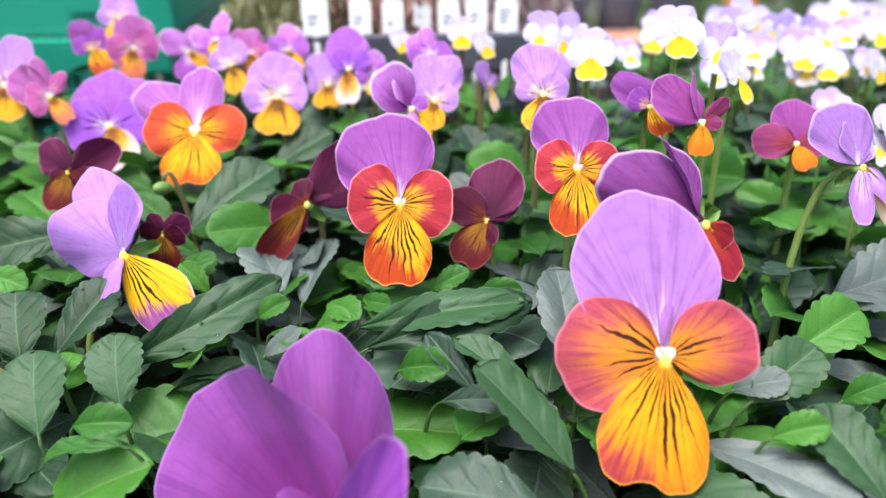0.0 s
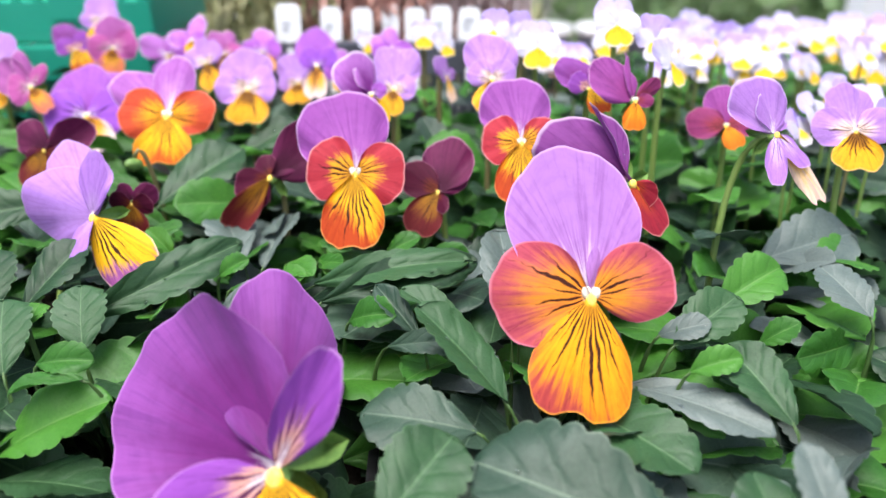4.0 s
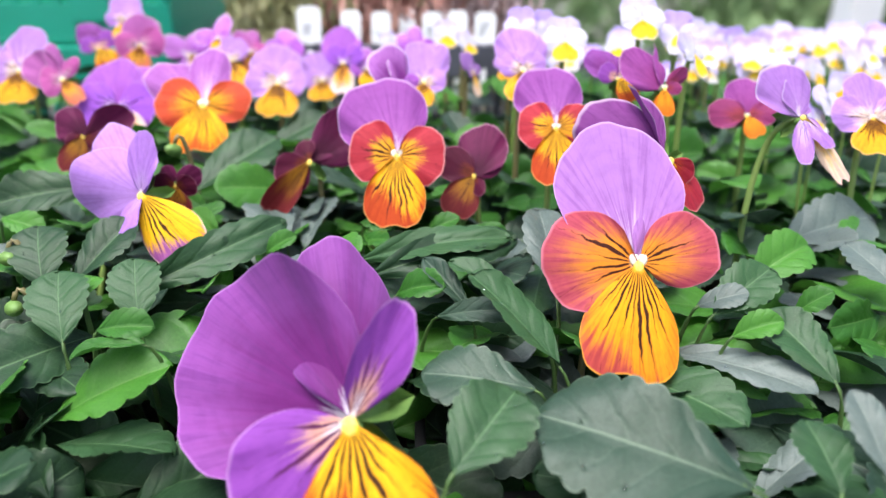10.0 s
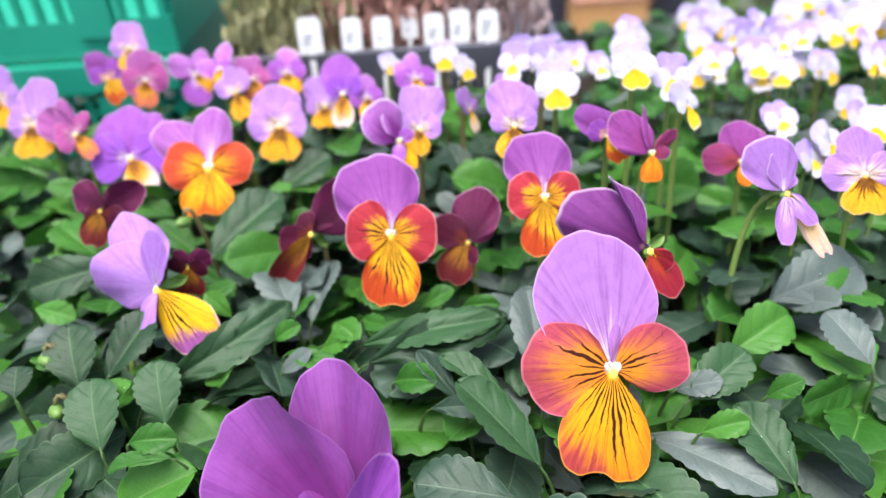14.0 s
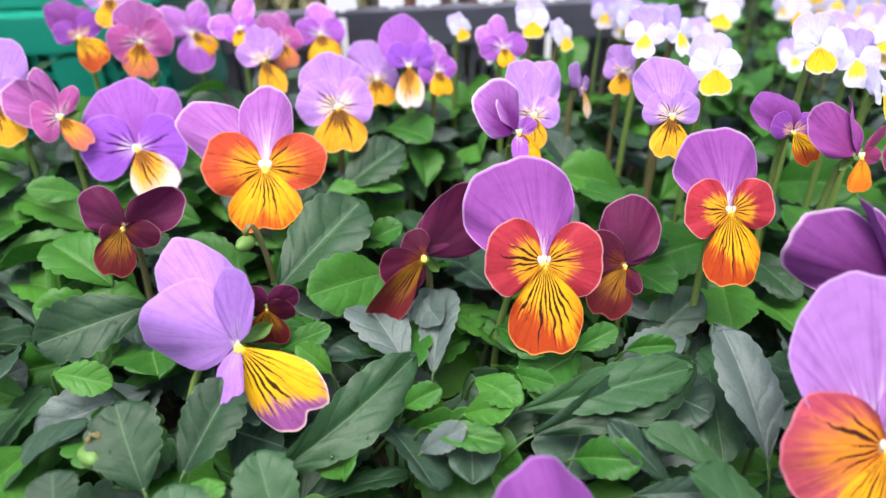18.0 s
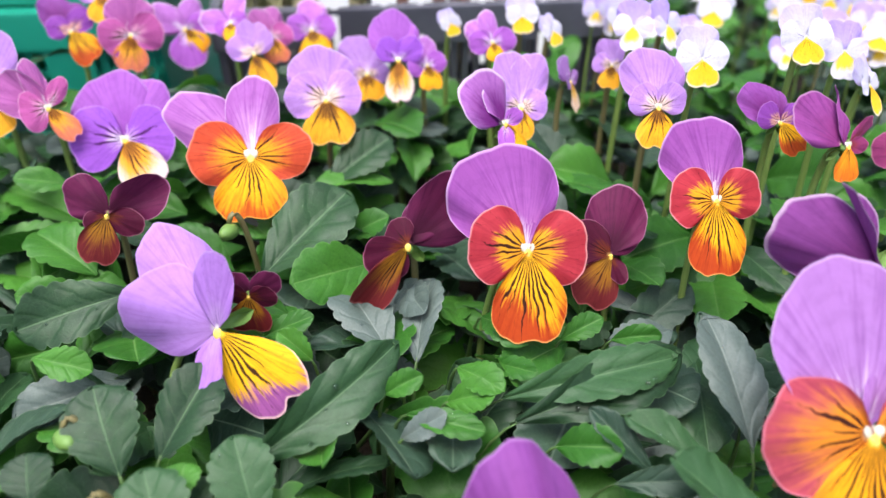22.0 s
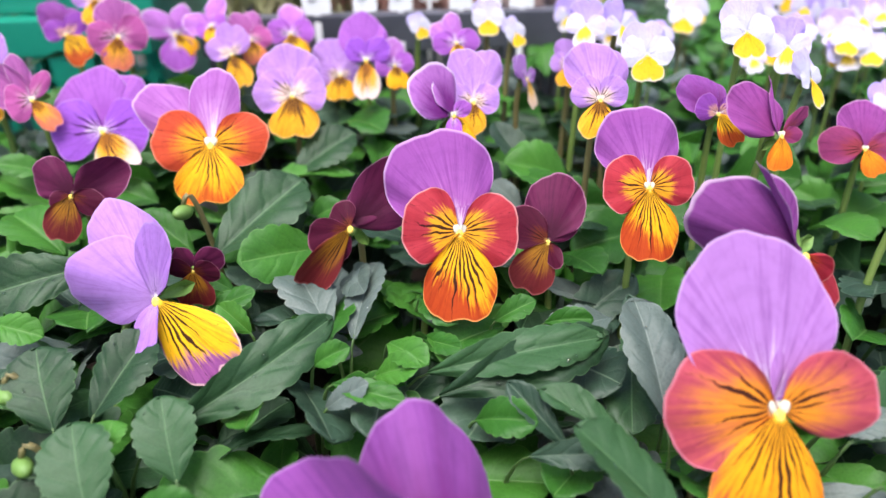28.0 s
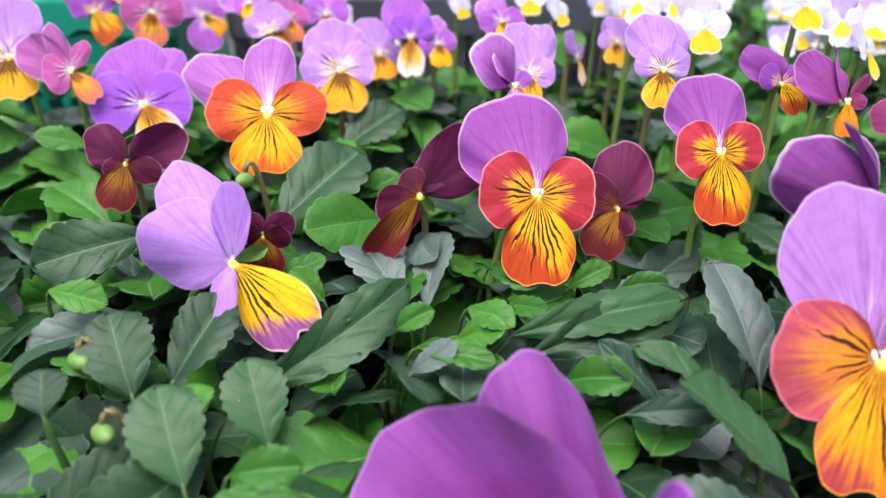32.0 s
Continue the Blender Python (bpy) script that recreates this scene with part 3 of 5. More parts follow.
def petal_shape(spread, round_off, cup, ruffle, seed, notch=0.0, droop=0.0):
    """A fan one metre long and wide: u runs over the angle from its claw, v from the claw to the rim."""
    rng = random.Random(seed)
    ph, ph2, ph3, k = rng.uniform(0, 6.28), rng.uniform(0, 6.28), rng.uniform(0, 6.28), rng.uniform(2.0, 3.0)
    skew, lop = rng.uniform(-0.05, 0.05), rng.uniform(-0.06, 0.06)
    top = radians(spread)

    def rim(u):
        return max(0.0, 1 - abs(u) ** round_off) ** 0.5 * (1 - notch * math.exp(-((u - lop) / 0.16) ** 2))

    wide = max(rim(i / 50) * math.sin(top * i / 50) for i in range(51))
    tall = max(rim(i / 50) * math.cos(top * i / 50) for i in range(51))

    def place(u, v):
        r = rim(u) * (1 + 0.018 * math.sin(6 * u + ph) + 0.012 * math.sin(13 * u + ph2) + 0.006 * math.sin(29 * u + ph3) + lop * u)
        x = 0.5 * r * v * math.sin(top * u) / wide
        y = r * v * math.cos(top * u) / tall
        x += skew * y * y + 0.03 * u * (1 - v)
        z = cup * 4 * x * x * min(1.0, 2 * y) - droop * y * y
        z += ruffle * v ** 2.4 * (math.sin(k * 3.14 * u + ph) * 0.6 + math.sin(2.3 * k * 3.14 * u + ph2) * 0.22) * (0.25 + abs(u))
        z += 0.004 * math.sin(21 * u + ph2) * v * (1 - 0.5 * v)
        return x, y, z

    return place


def tube(points, radius, sides=7, taper=1.0):
    bm = bmesh.new()
    rings = []
    n = len(points)
    for i, p in enumerate(points):
        d = (points[min(i + 1, n - 1)] - points[max(i - 1, 0)]).normalized()
        a = d.orthogonal().normalized()
        b = d.cross(a)
        r = radius * (1 + (taper - 1) * i / (n - 1))
        rings.append([bm.verts.new(p + (a * math.cos(6.2832 * k / sides) + b * math.sin(6.2832 * k / sides)) * r) for k in range(sides)])
    for r0, r1 in zip(rings, rings[1:]):
        for k in range(sides):
            bm.faces.new((r0[k], r0[(k + 1) % sides], r1[(k + 1) % sides], r1[k]))
    bm.faces.new(rings[0][::-1])
    bm.faces.new(rings[-1])
    return bm


def bezier(a, b, c, d, n):
    return [a * (1 - t) ** 3 + b * 3 * t * (1 - t) ** 2 + c * 3 * t * t * (1 - t) + d * t ** 3 for t in [i / n for i in range(n + 1)]]


def box(bm, lo, hi, bevel=0.0):
    res = bmesh.ops.create_cube(bm, size=1.0)
    for v in res["verts"]:
        v.co = Vector([lo[k] + (v.co[k] + 0.5) * (hi[k] - lo[k]) for k in range(3)])
    if bevel:
        edges = list({e for v in res["verts"] for e in v.link_edges})
        bmesh.ops.bevel(bm, geom=edges, offset=bevel, segments=2, affect="EDGES", profile=0.7)
    return bm


# ---- viola flowers ----
PETAL_MESHES = {}


def petal_mesh(kind, which, variant, fine, cup=None):
    """which: 0 upper, 1 lateral, 2 lower; a petal one metre long and wide. cup: how far its sides curl forward."""
    key = (kind, which, variant, fine, cup)
    if key not in PETAL_MESHES:
        seed = hash_of(kind) * 31 + which * 7 + variant
        rows, cols = (22, 34) if fine else (8, 12)
        curl = cup if cup is not None else (-0.06, -0.05, -0.03)[which]
        if which == 0:
            shape = petal_shape(72, 2.5, curl, 0.095, seed, droop=0.09)
        elif which == 1:
            shape = petal_shape(72, 2.8, curl, 0.080, seed, droop=0.08)
        else:
            shape = petal_shape(56, 3.4, curl, 0.055, seed, notch=0.09, droop=0.07)
        PETAL_MESHES[key] = mesh_of("petal", sheet(rows, cols, shape), PETALS[kind][which])
    return PETAL_MESHES[key]


def hash_of(text):
    return sum((i + 1) * ord(c) for i, c in enumerate(text))


SMALL = {}


def small_mesh(name):
    if name not in SMALL:
        bm = bmesh.new()
        if name == "throat":
            bmesh.ops.create_uvsphere(bm, u_segments=10, v_segments=7, radius=0.022)
            for v in bm.verts:
                v.co = Vector((v.co.x, v.co.y * 1.25 - 0.015, v.co.z * 0.8 + 0.012))
            SMALL[name] = mesh_of("throat", bm, THROAT)
        elif name == "beard":
            for s in (-1, 1):
                res = bmesh.ops.create_uvsphere(bm, u_segments=8, v_segments=6, radius=0.018)
                for v in res["verts"]:
                    v.co = Vector((v.co.x * 1.1 + s * 0.018, v.co.y * 1.35 + 0.012 + 0.4 * abs(v.co.x), v.co.z * 0.38 + 0.013))
            SMALL[name] = mesh_of("beard", bm, BEARD)
        elif name == "sepal":
            bm.free()
            SMALL[name] = mesh_of("sepal", sheet(5, 4, sepal_shape(0.17, 0.075, 0.5, 0.0, 3, waist=0.6)), CALYX)
        elif name == "spur":
            bm.free()
            SMALL[name] = mesh_of("spur", tube(bezier(Vector((0, -0.03, 0)), Vector((0, -0.03, -0.08)), Vector((0, -0.01, -0.14)), Vector((0, 0.03, -0.17)), 5), 0.032, 7, 0.5), CALYX)
    return SMALL[name]


# each petal: angle in the flower's plane (0 up, clockwise as seen from its front), length, width, tilt forward
OPEN = ((-22, 0.54, 0.44, 8), (16, 0.53, 0.42, 4), (-80, 0.37, 0.40, 8), (80, 0.37, 0.40, 8), (180, 0.44, 0.44, 6))
PALE_OPEN = ((-26, 0.50, 0.46, 8), (22, 0.49, 0.45, 4), (-76, 0.38, 0.44, 8), (76, 0.38, 0.44, 8), (180, 0.37, 0.50, 6))
LIFT = (-0.050, -0.036, 0.002, 0.008, 0.020)


def viola(kind, place, size, yaw=0, pitch=30, roll=0, label="", petals=OPEN, foot=None, lean=0.0, neck=(0.0, 0.05), fine=True, seed=0, group="viola flowers"):
    """A flower with its throat at place, facing -y turned by yaw (to the viewer's right) and pitch (up)."""
    rng = random.Random(seed * 13 + hash_of(kind))
    thing = tagged(new("viola_flower"), label, "flower", group)
    face = Matrix.Translation(place) @ Euler((0, 0, radians(yaw))).to_matrix().to_4x4() @ Euler((radians(90 - pitch), 0, 0)).to_matrix().to_4x4() @ Euler((0, 0, radians(-roll))).to_matrix().to_4x4()
    thing.matrix_world = face @ Matrix.Scale(size, 4)
    k = max(p[1] for p in petals) / 0.58
    heart = Matrix.Scale(k, 4)
    names = ("upper_petal", "upper_petal", "lateral_petal", "lateral_petal", "lower_petal")
    for i, (angle, length, width, tilt, *bend) in enumerate(petals):
        which = (0, 0, 1, 1, 2)[i]
        spin, cup = (*bend, 0, None)[:2] if len(bend) != 1 else (bend[0], None)
        mesh = petal_mesh(kind, which, (seed + i) % 4, fine, cup)
        m = Matrix.Translation((0, 0, LIFT[i] * k)) @ Euler((0, 0, radians(-angle + rng.uniform(-3, 3)))).to_matrix().to_4x4() @ Euler((radians(tilt), 0, 0)).to_matrix().to_4x4() @ Euler((0, radians(spin), 0)).to_matrix().to_4x4()
        m = m @ Matrix.Translation((0, 0.008 * k, 0)) @ Matrix.Diagonal((width * rng.uniform(0.96, 1.04), length, (length + width) / 2, 1))
        part(names[i], mesh, thing, m)
    part("throat", small_mesh("throat"), thing, heart)
    if fine and kind not in ("side", "maroon", "plum", "pale", "mauve"):
        part("beard", small_mesh("beard"), thing, heart)
    if fine:
        part("spur", small_mesh("spur"), thing, heart)
    for a in (0, 72, 144, 216, 288) if fine else (0, 120, 240):
        part("sepal", small_mesh("sepal"), thing, heart @ Matrix.Translation((0, 0, -0.04)) @ Euler((0, 0, radians(a))).to_matrix().to_4x4() @ Euler((radians(-60), 0, 0)).to_matrix().to_4x4())
    # the stem rises from the foliage and hooks into the back of the flower
    inv = thing.matrix_world.inverted()
    back = face @ Vector((0, 0, -0.05 * size * k))
    foot = Vector(foot) if foot else Vector((place[0] + lean + rng.uniform(-0.003, 0.003), place[1] - 0.008 + rng.uniform(-0.003, 0.003), 0.05))
    knee = face @ Vector((neck[0] * size, neck[1] * size, -0.36 * size * k))
    top = Vector((knee.x, knee.y, knee.z if neck[0] else max(knee.z, back.z) + 0.05 * size * k))
    pts = bezier(foot, foot + (top - foot) * 0.5 + Vector((rng.uniform(-0.002, 0.002), 0, 0)), top, back, 14 if fine else 8)
    part("stem", mesh_of("stem", tube([inv @ p for p in pts], 0.0011 / size if fine else 0.0006 / size, 8 if fine else 5, 0.8), STEM if rng.random() < 0.7 else STEM_RED), thing)
    return thing


DEW = bpy.data.materials.new("dew")
DEW.use_nodes = True
DEW.node_tree.nodes["Principled BSDF"].inputs["Transmission Weight"].default_value = 1.0
DEW.node_tree.nodes["Principled BSDF"].inputs["Roughness"].default_value = 0.03
DEW.node_tree.nodes["Principled BSDF"].inputs["IOR"].default_value = 1.33
DEW.node_tree.nodes["Principled BSDF"].inputs["Base Color"].default_value = (0.95, 0.97, 0.97, 1)


# ---- leaves and plants ----
def leaf_shape(width, fold, arch, scallops, seed, twist=0.0, base=0.12):
    rng = random.Random(seed)
    ph = rng.uniform(0, 6.28)

    def place(u, v):
        if v < 0.60:
            w = width * (0.07 + 0.93 * math.sin(1.5708 * v / 0.60) ** 1.0)
        else:
            w = width * math.sqrt(max(0.0, 1 - ((v - 0.60) / 0.40) ** 2.6))
        lobe = abs(math.sin(math.pi * scallops * v + (0.5 if u > 0 else 0.0) + ph)) ** 0.45 - 0.85
        x = 0.5 * w * u * (1 + 0.19 * lobe * abs(u) ** 4 * min(1.0, max(0.0, v - 0.15) * 5))
        y = v * (1 + 0.03 * (abs(math.cos(1.5 * math.pi * u)) ** 0.5 - 0.7) * v ** 8)
        z = fold * abs(u) * w * (1 - 0.45 * abs(u)) - arch * (v - 0.35) ** 2 + arch * 0.12
        z += 0.030 * math.sin(8 * v + ph + 2.2 * u) * abs(u) ** 1.5 + twist * u * w * v
        z += 0.009 * abs(math.sin(math.pi * 4.6 * (v - 0.15 * abs(u)))) * min(1.0, 3 * abs(u)) * (1 - abs(u) ** 3)
        return x, y, z

    return place


LEAF_MESHES, LEAF_SHAPES = [], []
for n in range(11):
    kind = (LEAF_DARK, LEAF_DARK, LEAF_GREY, LEAF_DARK, LEAF_GREY, LEAF_DARK, LEAF_FRESH, LEAF_FRESH, LEAF_FRESH, LEAF_SKY_SHEEN, LEAF_SKY_SHEEN)[n]
    shape = leaf_shape((0.56, 0.64, 0.50, 0.44, 0.66, 0.60, 0.60, 0.52, 0.66, 0.50, 0.60)[n], (0.22, 0.12, 0.28, 0.18, 0.10, 0.24, 0.30, 0.20, 0.36, 0.20, 0.14)[n], (0.18, 0.25, 0.12, 0.30, 0.20, 0.10, 0.25, 0.15, 0.3, 0.2, 0.15)[n], (8, 8, 7, 9, 8, 8, 6, 6, 6, 8, 8)[n], n, (0.1, -0.1, 0.0, 0.15, -0.15, 0.05, 0, 0.1, -0.1, 0.1, -0.05)[n])
    LEAF_SHAPES.append(shape)
    LEAF_MESHES.append(mesh_of("leaf", sheet(48, 12, shape), kind))


def leaf_between(base, tip, spin=0.0, wide=1.0, face=(0, -0.55, 0.83)):
    """The pose of a leaf that runs from base to tip; spin turns its upper side about its length."""
    base, tip = Vector(base), Vector(tip)
    y = (tip - base).normalized()
    x = y.cross(Vector(face)).normalized()  # the way the blade turns its upper side
    z = x.cross(y)
    length = (tip - base).length
    m = Matrix.Identity(4)
    m.col[0][:3], m.col[1][:3], m.col[2][:3], m.col[3][:3] = x, y, z, base
    return m @ Euler((0, radians(spin), 0)).to_matrix().to_4x4() @ Matrix.Diagonal((length * wide, length, length, 1))


def plant(x, y, soil, top, reach, count, seed, fresh=0.25, shady=False):
    """A rosette of leaves on short stalks."""
    rng = random.Random(seed)
    thing = tagged(new("viola_plant"), rng.choice(("leafy green viola plant growing in dark potting soil", "dense viola plant with scalloped dark green leaves", "viola plant with glossy grey-green and fresh leaves")), "plant", "bedding viola plants")
    thing.location = (x, y, soil)
    for i in range(count):
        a = i * 2.39996 + rng.uniform(-0.35, 0.35)
        level = i / count * rng.uniform(0.55, 1.0)
        stalk = reach * (0.35 - 0.18 * level)
        length = reach * rng.uniform(0.62, 1.0) * (1.0 - 0.35 * level)
        h0 = (top - soil) * (0.45 + 0.5 * level) * rng.uniform(0.85, 1.02)
        rise = rng.uniform(-0.25, 0.45) + 0.35 * level
        base = Vector((math.cos(a) * stalk, math.sin(a) * stalk, h0))
        tip = base + Vector((math.cos(a) * math.cos(rise), math.sin(a) * math.cos(rise), math.sin(rise) * 0.8)) * length
        # shady: only dark green leaves are picked, so the shade lies in their colour
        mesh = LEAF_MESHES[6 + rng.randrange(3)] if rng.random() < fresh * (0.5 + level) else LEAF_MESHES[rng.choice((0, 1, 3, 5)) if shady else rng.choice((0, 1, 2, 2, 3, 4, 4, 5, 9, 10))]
        turn = Euler((radians(-6), 0, 0)).to_matrix()
        mid = Vector((0, 0, (top - soil) * 0.6))
        base, tip = mid + turn @ (base - mid), mid + turn @ (tip - mid)
        base.z = max(base.z, 0.004)
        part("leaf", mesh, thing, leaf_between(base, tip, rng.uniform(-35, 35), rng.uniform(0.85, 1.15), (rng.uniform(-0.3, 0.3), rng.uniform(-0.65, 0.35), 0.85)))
    for i in range(3):
        a = rng.uniform(0, 6.28)
        end = Vector((math.cos(a) * reach * 0.3, math.sin(a) * reach * 0.3, (top - soil) * 0.55))
        part("stalk", mesh_of("stalk", tube(bezier(Vector((0, 0, -0.002)), Vector((0, 0, 0.01)), end * 0.6, end, 5), 0.0011, 5, 0.35), LEAF_STALK), thing)
    return thing


bm = bmesh.new()
bmesh.ops.create_icosphere(bm, subdivisions=2, radius=1.0)
DEW_MESH = mesh_of("dew_drop", bm, DEW)


def leaf(mesh, base, tip, spin=0.0, wide=1.0, face=(0, -0.45, 0.87), label="large scalloped viola leaf above the others"):
    """A single large leaf with its stalk."""
    thing = tagged(new("viola_leaf", LEAF_MESHES[mesh]), label, "leaf", "large leaves")
    thing.matrix_world = leaf_between(base, tip, spin, wide, face)
    inv = thing.matrix_world.inverted()
    b = Vector(base)
    rng = random.Random(int(abs(b.x * 1e4)) + mesh)
    for i in range(rng.randrange(2, 6)):
        spot = Vector(LEAF_SHAPES[mesh](rng.uniform(-0.8, 0.8), rng.uniform(0.3, 0.92)))
        r = rng.uniform(0.006, 0.014)
        part("dew_drop", DEW_MESH, thing, Matrix.Translation(spot + Vector((0, 0, r * 0.45))) @ Matrix.Diagonal((r / wide, r, r * 0.8, 1)))
    foot = Vector((b.x + (b.x - tip[0]) * 0.3, b.y + (b.y - tip[1]) * 0.3 + 0.004, SOIL_Z - 0.002))
    part("stalk", mesh_of("stalk", tube([inv @ p for p in bezier(foot, foot + Vector((0, 0, 0.02)), b - (Vector(tip) - b) * 0.25, b + (Vector(tip) - b) * 0.04, 8)], 0.0010 / (Vector(tip) - b).length, 6, 0.35), LEAF_STALK), thing)
    return thing


# ---- ground, bench and tray ----
SOIL_Z = 0.045
bm = bmesh.new()
bmesh.ops.create_grid(bm, x_segments=40, y_segments=40, size=60)
for v in bm.verts:
    v.co.z = -0.75 + 0.02 * noise.noise(v.co * 0.3)
ground = tagged(new("ground", mesh_of("ground", bm, GROUND)), "grey gravel ground of a plant nursery", "ground", kind="structure")

bench = tagged(new("bench"), "low slatted wooden display bench under the flower trays", "bench")
bench.location = (0.08, 0.12, 0)
for i in range(9):
    bm = box(bmesh.new(), (-0.62, -0.30 + i * 0.09, 0.006), (0.72, -0.225 + i * 0.09, 0.024), 0.003)
    part("slat", mesh_of("slat", bm, BENCH, False), bench)
for sx in (-0.55, 0.62):
    for sy in (-0.27, 0.43):
        part("leg", mesh_of("leg", box(bmesh.new(), (sx, sy, -0.76), (sx + 0.05, sy + 0.05, 0.006), 0.004), BENCH, False), bench)


def tray(x0, y0, x1, y1, label):
    thing = tagged(new("growing_tray"), label, "tray", "growing trays")
    thing.location = ((x0 + x1) / 2, (y0 + y1) / 2, 0.024)
    hx, hy = (x1 - x0) / 2, (y1 - y0) / 2
    part("tray_floor", mesh_of("tray_floor", box(bmesh.new(), (-hx, -hy, 0), (hx, hy, 0.004)), BLACK_PLASTIC, False), thing)
    for lo, hi in (((-hx, -hy, 0.004), (hx, -hy + 0.003, 0.034)), ((-hx, hy - 0.003, 0.004), (hx, hy, 0.034)), ((-hx, -hy + 0.003, 0.004), (-hx + 0.003, hy - 0.003, 0.034)), ((hx - 0.003, -hy + 0.003, 0.004), (hx, hy - 0.003, 0.034))):
        part("tray_wall", mesh_of("tray_wall", box(bmesh.new(), lo, hi, 0.0006), BLACK_PLASTIC, False), thing)
    bm = bmesh.new()
    bmesh.ops.create_grid(bm, x_segments=24, y_segments=24, size=1)
    for v in bm.verts:
        p = Vector((v.co.x * (hx - 0.0035), v.co.y * (hy - 0.0035), 0))
        v.co = Vector((p.x, p.y, SOIL_Z - 0.024 + 0.004 * noise.noise(p * 60)))
    part("soil", mesh_of("soil", bm, SOIL), thing)
    return thing


tray(-0.42, -0.16, -0.005, 0.10, "black plastic tray of violas in dark soil")
tray(0.0, -0.16, 0.42, 0.10, "black plastic tray of violas in dark soil")
tray(-0.42, 0.105, -0.005, 0.345, "black plastic tray of violas in dark soil")
tray(0.0, 0.105, 0.42, 0.345, "black plastic tray of violas in dark soil")
tray(0.085, 0.35, 0.52, 0.545, "black plastic tray of white violas in dark soil")


# ---- carrier tray with labelled shrubs, crates and the nursery behind ----
def sprig_stuff(name, label, category, base, size, count, material, seed, blade=(0.010, 0.004), lean=0.4, kind="", parent=None):
    """Many small upright leaves filling a box-shaped clump, as one mesh."""
    rng = random.Random(seed)
    verts, faces = [], []
    for i in range(count):
        p = Vector((rng.uniform(-0.5, 0.5) * size[0], rng.uniform(-0.5, 0.5) * size[1], (rng.random() ** 0.8) * size[2]))
        p.x *= 1 - 0.4 * (p.z / size[2]) ** 2 * rng.random()
        up = Vector((rng.uniform(-lean, lean), rng.uniform(-lean, lean), 1)).normalized()
        a = rng.uniform(0, 6.28)
        s = Vector((math.cos(a), math.sin(a), rng.uniform(-0.3, 0.3))).normalized() * blade[1] * rng.uniform(0.6, 1.3)
        l = up * blade[0] * rng.uniform(0.6, 1.4)
        n = s.cross(l).normalized() * blade[1] * 0.35
        k = len(verts)
        verts += [p, p + l * 0.5 + s + n, p + l, p + l * 0.5 - s + n, p + l * 0.5 - n * 0.4]
        faces += [(k, k + 1, k + 4), (k + 1, k + 2, k + 4), (k + 2, k + 3, k + 4), (k + 3, k, k + 4)]
    me = bpy.data.meshes.new(name)
    me.from_pydata([tuple(v) for v in verts], [], faces)
    me.materials.append(material)
    if parent is not None:
        ob = part(name, me, parent)
        ob.location = base
        return ob
    ob = tagged(new(name, me), label, category, kind=kind)
    ob.location = base
    return ob


carrier = tagged(new("carrier_tray"), "black slotted plastic carrier tray full of potted shrubs", "tray")
carrier.location = (-0.02, 0.402, 0.024)
W, D, H = 0.086, 0.070, 0.102
bm = bmesh.new()
box(bm, (-W, -D, 0), (W, D, 0.004), 0.001)
part("tray_floor", mesh_of("tray_floor", bm, GREY_PLASTIC, False), carrier)
for sy in (-1, 1):
    y0, y1 = (-D, -D + 0.004) if sy < 0 else (D - 0.004, D)
    wall = part("tray_side", mesh_of("tray_side", box(bmesh.new(), (-W, y0, 0.004), (W, y1, 0.020)), GREY_PLASTIC, False), carrier)
    part("rim", mesh_of("rim", box(bmesh.new(), (-W, y0 - 0.002 * (sy < 0), H - 0.016), (W, y1 + 0.002 * (sy > 0), H), 0.001), GREY_PLASTIC, False), wall)
    part("rail", mesh_of("rail", box(bmesh.new(), (-W, y0 + 0.0005, 0.042), (W, y1 - 0.0005, 0.046)), GREY_PLASTIC, False), wall)
    bar = mesh_of("slat", box(bmesh.new(), (-0.0013, y0, 0.020), (0.0013, y1, H - 0.016)), GREY_PLASTIC, False)
    for i in range(34):
        part("slat", bar, wall, Matrix.Translation((-W + 0.003 + i * (2 * W - 0.006) / 33, 0, 0)))
for sx in (-1, 1):
    x0, x1 = (-W, -W + 0.004) if sx < 0 else (W - 0.004, W)
    part("tray_end", mesh_of("tray_end", box(bmesh.new(), (x0, -D + 0.005, 0.004), (x1, D - 0.005, H), 0.0008), GREY_PLASTIC, False), carrier)


def label_card(x, y, z, w, h, lean, bars):
    thing = tagged(new("plant_label"), "white plastic plant label standing in a pot", "label", "plant labels")
    thing.location = (x, y, z)
    thing.rotation_euler = (radians(-12), 0, radians(lean))
    bm = bmesh.new()
    outline = [(-w / 2, 0), (w / 2, 0), (w / 2, h * 0.86), (w * 0.34, h), (-w * 0.34, h), (-w / 2, h * 0.86)]
    front = [bm.verts.new((a, -0.0004, b)) for a, b in outline]
    back = [bm.verts.new((a, 0.0004, b)) for a, b in outline]
    bm.faces.new(front)
    bm.faces.new(back[::-1])
    for k in range(6):
        bm.faces.new((front[k], back[k], back[(k + 1) % 6], front[(k + 1) % 6]))
    card = part("card", mesh_of("card", bm, LABEL_WHITE, False), thing)
    part("spike", mesh_of("spike", box(bmesh.new(), (-w * 0.12, -0.0004, -0.025), (w * 0.12, 0.0004, 0)), LABEL_WHITE, False), thing)
    for k in range(bars):
        part("ink_bar", mesh_of("ink_bar", box(bmesh.new(), (-w * 0.28, -0.0008, h * (0.30 + 0.16 * k)), (w * (0.0 + 0.1 * k), -0.00045, h * (0.335 + 0.16 * k))), LABEL_INK, False), card)
    return thing


